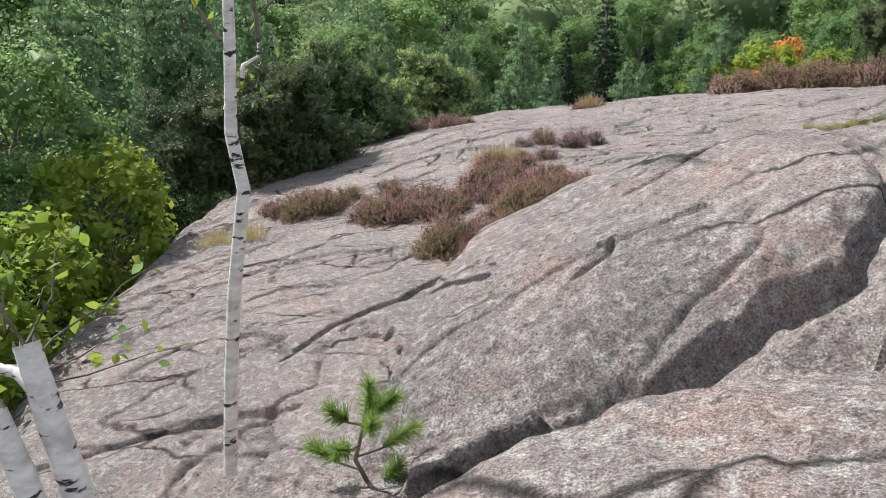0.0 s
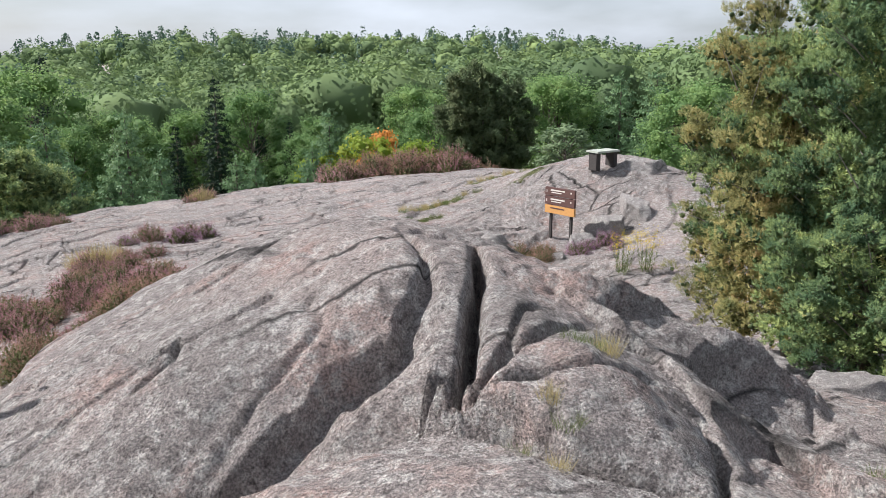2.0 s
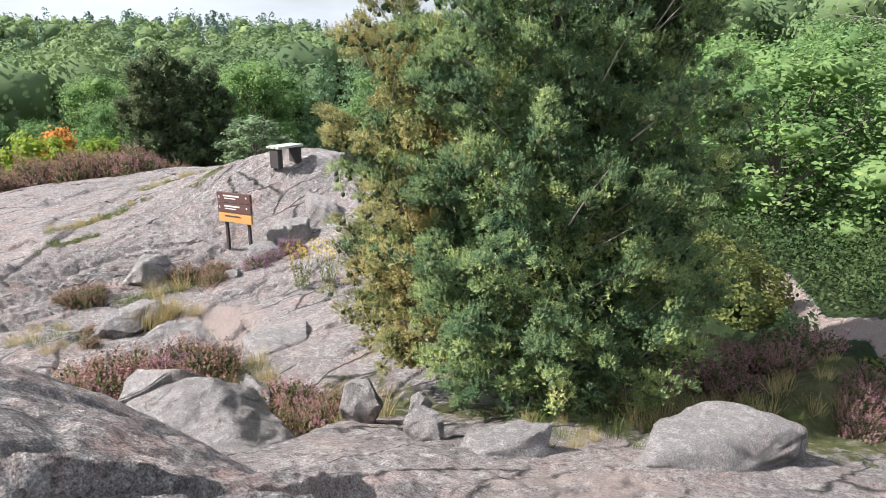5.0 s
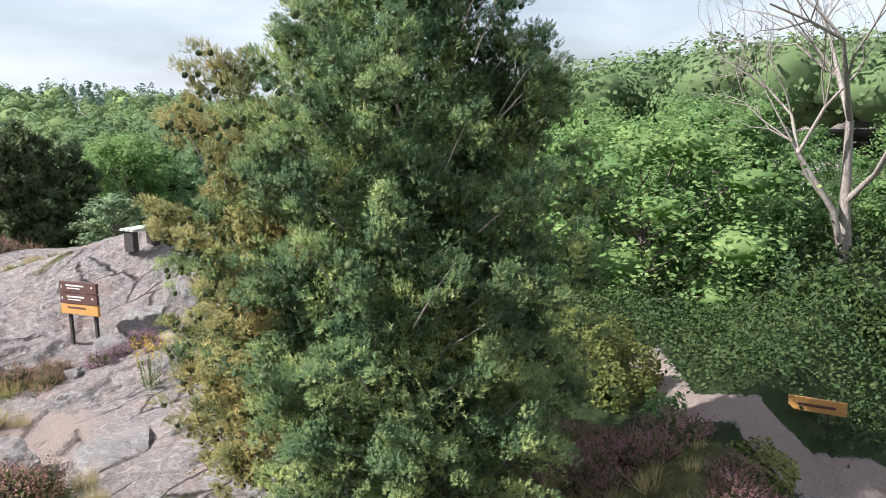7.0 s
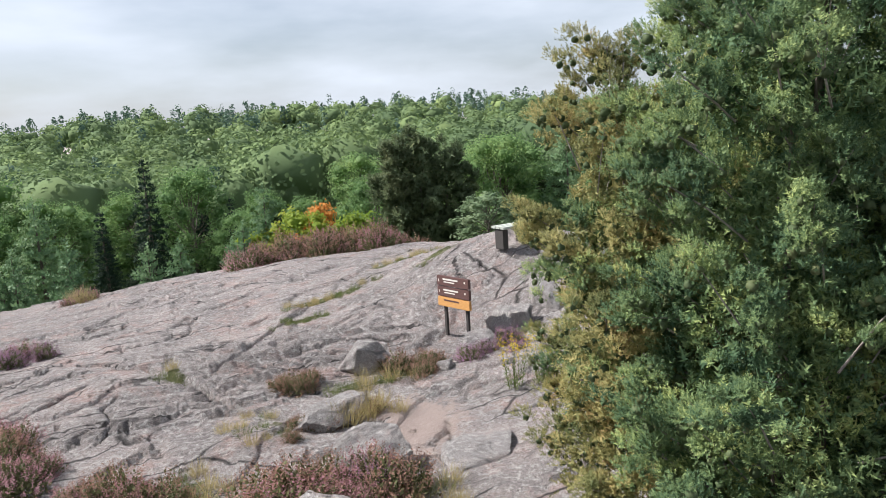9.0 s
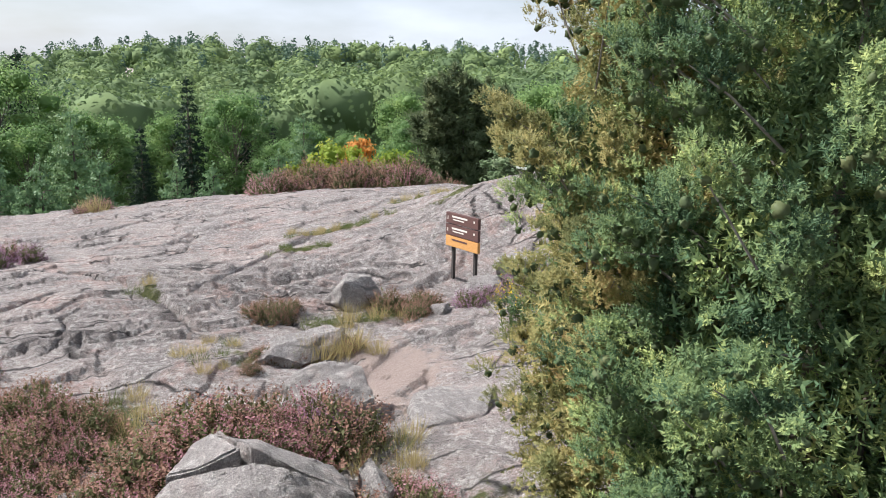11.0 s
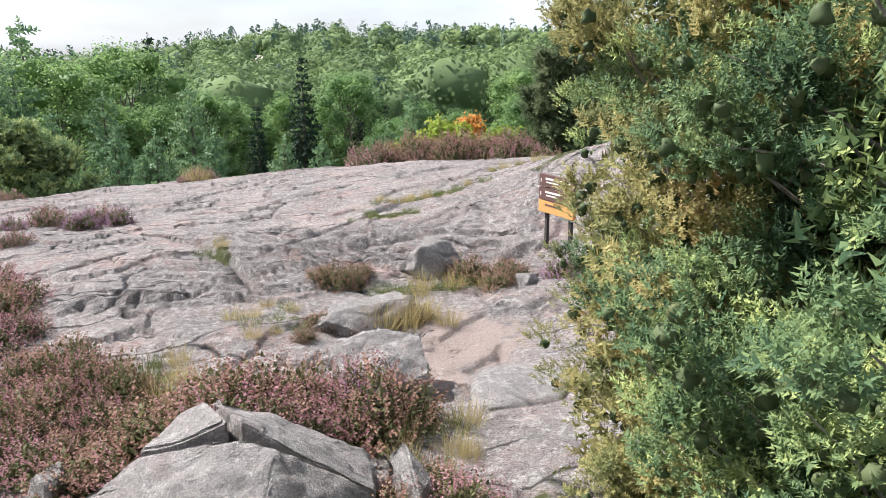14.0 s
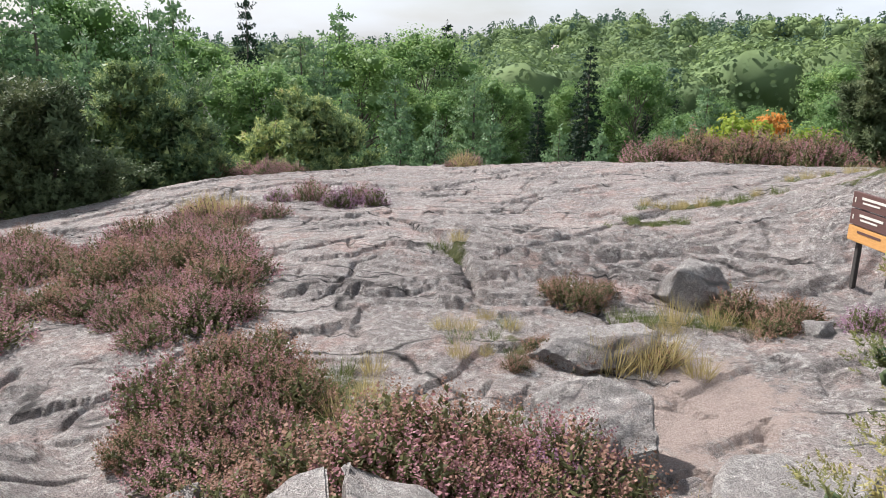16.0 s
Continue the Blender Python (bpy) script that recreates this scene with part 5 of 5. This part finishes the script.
BX, BY = -1.78, 4.55
bz = height(BX, BY) - 0.1
birch_trunk((BX, BY, bz), [(0, 0, 0), (0.07, 0, 0.6), (0.2, 0, 1.5), (0.32, 0.02, 2.2), (0.47, 0.02, 2.85), (0.43, 0.05, 3.2), (0.5, 0.05, 3.75), (0.58, 0.05, 4.5)], [0.055, 0.05, 0.047, 0.045, 0.043, 0.04, 0.036, 0.03], "slim white birch trunk growing from the rock",
    [((0.43, 0.04, 3.35), (0.66, 0.1, 3.75), 0.024), ((0.66, 0.1, 3.75), (0.74, 0.1, 4.4), 0.018), ((0.44, 0.05, 3.75), (0.24, 0.1, 4.15), 0.016), ((0.55, 0.06, 3.5), (0.68, 0.0, 3.4), 0.006), ((0.7, 0.08, 3.9), (1.35, 0.3, 4.3), 0.006)], 22, seed=5)
birch_trunk((-1.2, 2.2, -0.72), [(0, 0, -0.6), (-0.2, 0.2, 0.1), (-0.34, 0.34, 0.5), (-0.45, 0.46, 0.86)], [0.062, 0.06, 0.057, 0.05], "broken-off white birch trunk with leafy twigs",
    [((-0.42, 0.4, 0.7), (-0.66, 0.46, 0.82), 0.04), ((-0.45, 0.46, 0.86), (-0.3, 0.75, 1.25), 0.008), ((-0.42, 0.42, 0.8), (-0.05, 0.75, 1.05), 0.006), ((-0.45, 0.46, 0.84), (-0.75, 0.6, 1.3), 0.007), ((-0.4, 0.42, 0.7), (0.02, 0.7, 0.7), 0.005), ((-0.55, 0.5, 0.9), (-0.7, 0.8, 1.5), 0.006), ((-0.42, 0.42, 0.75), (-0.1, 0.7, 0.82), 0.005)], 46, True, 6)
birch_trunk((-1.36, 2.2, -0.75), [(0, 0, -0.6), (-0.14, 0.1, 0.1), (-0.26, 0.2, 0.45), (-0.36, 0.28, 0.7)], [0.055, 0.052, 0.05, 0.045], "broken-off white birch trunk with dark knots", [], 0, True, 7)
birch_trunk((-2.35, 2.7, -1.6), [(0, 0, -0.6), (0.05, 0, 1.2), (0.2, 0.05, 2.6), (0.25, 0.05, 3.6)], [0.05, 0.045, 0.035, 0.02], "slender birch with yellowing leaves overhead",
    [((0.2, 0.05, 2.9), (0.95, -0.2, 3.0), 0.01), ((0.22, 0.05, 3.1), (1.05, -0.1, 3.1), 0.008), ((0.2, 0.05, 3.0), (0.8, -0.3, 3.05), 0.008), ((0.24, 0.05, 3.4), (1.1, 0.1, 3.2), 0.007)], 60, seed=8)


def sapling_pine(at, tall, seed):
    """A knee-high pine: bent stem, a few side shoots, each with dense long needles."""
    r = np.random.default_rng(seed)
    tree = empty_thing("pine_sapling", at, "small bright green pine sapling rooted in a crack", "tree")
    stem = np.array([(0, 0, -0.05), (0.01, 0, 0.12), (-0.035, 0, 0.24), (0.0, 0, 0.36), (0.03, 0, tall)])
    part("stem", mesh_from("stem", *tube(stem, [0.011, 0.009, 0.008, 0.006, 0.003], 7), [BARK]), tree)
    needle = np.array([(-0.028, 0, 0), (0.028, 0, 0), (0, 0.05, 1.0)]), np.array([(0, 1, 2)])
    shoots = [(stem[-1] - (0, 0, 0.12), stem[-1] + (0.0, 0, 0.03))]
    for h, a, L in ((0.13, 0.2, 0.1), (0.2, 2.9, 0.17), (0.25, 0.3, 0.2), (0.3, 4.4, 0.14), (0.31, 1.2, 0.15), (0.37, 3.3, 0.1), (0.4, 0.0, 0.1), (0.36, 5.2, 0.1), (0.06, 0.3, 0.09), (0.05, 3.6, 0.06)):
        o = np.array([np.interp(h, stem[:, 2], stem[:, 0]), 0, h])
        e = o + np.array([math.cos(a) * L, math.sin(a) * L, 0.05])
        part("branch", mesh_from("branch", *tube([o, (o + e) / 2 - (0, 0, 0.008), e], [0.005, 0.004, 0.002], 5), [BARK]), tree)
        shoots.append((o + (e - o) * 0.45, e + (0, 0, 0.02)))
    for a, b in shoots:
        n = 330
        t = r.uniform(0, 1, n)[:, None]
        d = (b - a) / np.linalg.norm(b - a)
        v, f = scatter(*needle, a + (b - a) * t, turns(d * 0.7 + unit(r, n) * 0.75, r.uniform(0, 6.3, n)), r.uniform(0.045, 0.075, n))
        part("needle_tuft", mesh_from("needle_tuft", v, f, [SAPLING]), tree)
    return tree


SAPLING = leaf_material("sapling_needles", [(0.0, (0.1, 0.17, 0.04)), (0.5, (0.2, 0.3, 0.07)), (0.95, (0.34, 0.42, 0.12))], 0.4)
sapling_pine((-0.25, 2.12, -0.28), 0.5, 9)


def bare_tree(at, seed):
    """A nearly leafless birch: forked trunk and limbs splitting into fine twigs."""
    r = np.random.default_rng(seed)
    tree = empty_thing("bare_birch", at, "tall half-dead birch with bare grey branches", "tree")

    def grow(p, d, L, rad, depth):
        q = p + d * L
        m = (p + q) / 2 + r.normal(size=3) * 0.06 * L
        pieces.append(tube([p, m, q], [rad, rad * 0.8, rad * 0.55], 6 if rad > 0.03 else 4))
        if depth:
            for _ in range(3 if depth > 1 else 4):
                e = d * 0.75 + unit(r, 1)[0] * 0.75 + np.array([0, 0, 0.28])
                grow(q if r.random() < 0.6 else m, e / np.linalg.norm(e), L * r.uniform(0.55, 0.8), rad * 0.5, depth - 1)

    for d, L, rad in (((0.0, 0.05, 1.0), 3.0, 0.13), ((-0.2, 0.35, 0.9), 2.6, 0.08)):
        pieces = []
        d = np.array(d)
        grow(np.array([0, 0, -0.2]), d / np.linalg.norm(d), L, rad, 5)
        part("trunk", mesh_from("trunk", *pieces[0], [TWIG]), tree)
        part("brushwood", mesh_from("brushwood", *join([q for q in pieces[1:] if len(q[1]) == len(pieces[-1][1])]), [TWIG]), tree, kind="stuff")
        for q in pieces[1:]:
            if len(q[1]) != len(pieces[-1][1]):
                part("limb", mesh_from("limb", *q, [TWIG]), tree)
    return tree


bare_tree(ground_at(19.2, 2.7), 17)


def leafy_bush(name, at, size, seed, mat, leaves, leaf, label):
    """A low rounded bush of small leaves on many stems."""
    r = np.random.default_rng(seed)
    bush = empty_thing(name, at, label, "bush")
    d = unit(r, leaves)
    d[:, 2] = np.abs(d[:, 2])
    lump = 0.8 + 0.22 * np.sin(d[:, 0] * 4 + seed) * np.cos(d[:, 1] * 5) - np.abs(r.normal(size=leaves)) * 0.12
    v, f = scatter(*CARD, d * lump[:, None] * np.array(size), turns(d * 0.7 + unit(r, leaves) * 0.7 + np.array([0, 0, 0.4]), r.uniform(0, 6.3, leaves)), leaf * r.uniform(0.6, 1.3, leaves))
    part("foliage", mesh_from("foliage", v, f, [mat]), bush)
    for k in range(6):
        a = k * 1.05
        part("stem", mesh_from("stem", *tube([(0, 0, -0.1), (math.cos(a) * size[0] * 0.4, math.sin(a) * size[1] * 0.4, size[2] * 0.6)], [0.02, 0.008], 5), [BARK]), bush)
    return bush


leafy_bush("bush", ground_at(10.95, 4.3), (0.85, 0.8, 0.85), 71, OLIVE, 7000, 0.06, "rounded yellow-green bush beside the path")
leafy_bush("bush", ground_at(12.0, 5.0), (0.8, 0.8, 0.8), 72, OLIVE, 4000, 0.055, "low yellow-green bush beside the path")
leafy_bush("bush", ground_at(10.3, 3.3), (0.3, 0.3, 0.45), 73, LEAF, 600, 0.06, "small green shrub beside the path")
leafy_bush("bush", ground_at(9.3, 2.2), (0.6, 0.5, 0.3), 74, OLIVE, 1500, 0.05, "low yellowing bilberry bush")
leafy_bush("bush", ground_at(9.7, 0.9), (0.7, 0.5, 0.28), 75, OLIVE, 1600, 0.05, "low yellowing bilberry bush")


# ---- trail sign, bench, low board, flowers ----
def box_mesh(size, mat, bevel=0.006, name="board"):
    bm = bmesh.new()
    bmesh.ops.create_cube(bm, size=1.0)
    bmesh.ops.scale(bm, vec=size, verts=bm.verts)
    if bevel:
        bmesh.ops.bevel(bm, geom=bm.edges[:], offset=bevel, segments=2, affect="EDGES")
    return from_bm(name, bm, mat)


def put(ob, x, y, z, rz=0.0):
    ob.matrix_basis = pose(x, y, z, 0, 0, rz)
    return ob


def trail_sign():
    s = empty_thing("trail_sign", (8.89, 12.13, -1.53), "brown and orange wooden trail sign on two dark posts", "sign")
    s.rotation_euler.z = radians(-76)
    for x in (-0.27, 0.25):
        g = height(8.89 + x * 0.24, 12.13 - x * 0.97) + 1.53 - 0.1
        put(part("post", box_mesh((0.055, 0.045, 0.02 - g), POST_DARK, 0.004, "post"), s, "dark tarred post"), x, 0.05, (0.02 + g) / 2)
        put(part("back_batten", box_mesh((0.055, 0.03, 0.52), POST_DARK, 0.003, "back_batten"), s), x, 0.05, 0.26)
    for z, h, mat, n in ((0.09, 0.16, SIGN_ORANGE, 1), (0.265, 0.165, SIGN_BROWN, 2), (0.445, 0.165, SIGN_BROWN, 2)):
        b = put(part("board", box_mesh((0.76, 0.05, h), mat, 0.005), s, "orange board" if n == 1 else "brown board"), 0, 0, z)
        for k in range(n):
            put(part("writing_bar", box_mesh((0.36 - 0.1 * k, 0.004, 0.026 - 0.008 * k), LETTER if n == 2 else SIGN_BROWN, 0, "writing_bar"), b), -0.05 - 0.03 * k, -0.027, 0.03 - 0.045 * k)
        if n == 2:
            put(part("arrow", box_mesh((0.03, 0.004, 0.03), LETTER, 0, "arrow"), b), 0.29, -0.027, 0.02)
            put(part("mark", box_mesh((0.016, 0.004, 0.05), LETTER, 0, "mark"), b), -0.33, -0.027, 0.0)
    return s


trail_sign()


def bench():
    g = height(10.96, 13.52)
    s = empty_thing("bench", (10.96, 13.52, g), "weathered grey-green plank bench on stubby dark supports", "bench")
    s.rotation_euler.z = radians(6)
    top = -0.53 - g
    for y in (-0.13, 0.0, 0.13):
        put(part("plank", box_mesh((0.66, 0.12, 0.045), BENCH_WOOD, 0.006, "plank"), s), 0, y, top)
    for x in (-0.24, 0.26):
        put(part("support", box_mesh((0.12, 0.26, top), POST_DARK, 0.01, "support"), s, "dark wooden support"), x, 0, top / 2 - 0.03)
    return s


bench()


def low_board():
    g = height(11.15, 1.96)
    s = empty_thing("low_sign", (11.15, 1.96, g), "small orange wooden board on a post beside the path", "sign")
    s.rotation_euler.z = radians(-84)
    put(part("board", box_mesh((0.56, 0.035, 0.15), SIGN_ORANGE, 0.005), s, "orange board"), 0, 0, 0.23)
    put(part("writing_bar", box_mesh((0.36, 0.004, 0.03), SIGN_BROWN, 0, "writing_bar"), s), 0, -0.02, 0.23)
    h = 0.4
    put(part("post", box_mesh((0.05, 0.05, h), POST_DARK, 0.004, "post"), s), 0.1, 0.045, h / 2 - 0.15)


low_board()


def goldenrod(x, y, tall, seed):
    """Leafy stems topped by plumes of small yellow flowers."""
    r = np.random.default_rng(seed)
    s = empty_thing("goldenrod", ground_at(x, y, 0.02), "goldenrod with bright yellow flower plumes", "flower", "goldenrods below the sign")
    leaf = sprig(16, 0.02, 0.8, r, 0.12)
    for k in range(9):
        a, q = k * 2.4, 0.04 * math.sqrt(k)
        o = np.array([math.cos(a) * q, math.sin(a) * q, 0])
        e = o * 2.2 + np.array([0, 0, tall * r.uniform(0.8, 1.05)])
        part("stem", mesh_from("stem", *tube([o, e], [0.004, 0.002], 4), [GREEN_GRASS]), s)
        part("foliage", mesh_from("foliage", *scatter(leaf[0], leaf[1], o[None], turns((e - o)[None], r.uniform(0, 6, 1)), [tall * 0.75]), [GREEN_GRASS]), s)
        n = 34
        at_ = e + r.normal(size=(n, 3)) * np.array([0.035, 0.035, 0.07])
        v, f = scatter(*CARD, at_, turns(unit(r, n) + np.array([0, 0, 0.5]), r.uniform(0, 6.3, n)), r.uniform(0.016, 0.028, n))
        part("plume", mesh_from("plume", v, f, [PETAL]), s, kind="stuff")


goldenrod(8.2, 9.35, 0.6, 81)
goldenrod(8.55, 9.2, 0.58, 82)
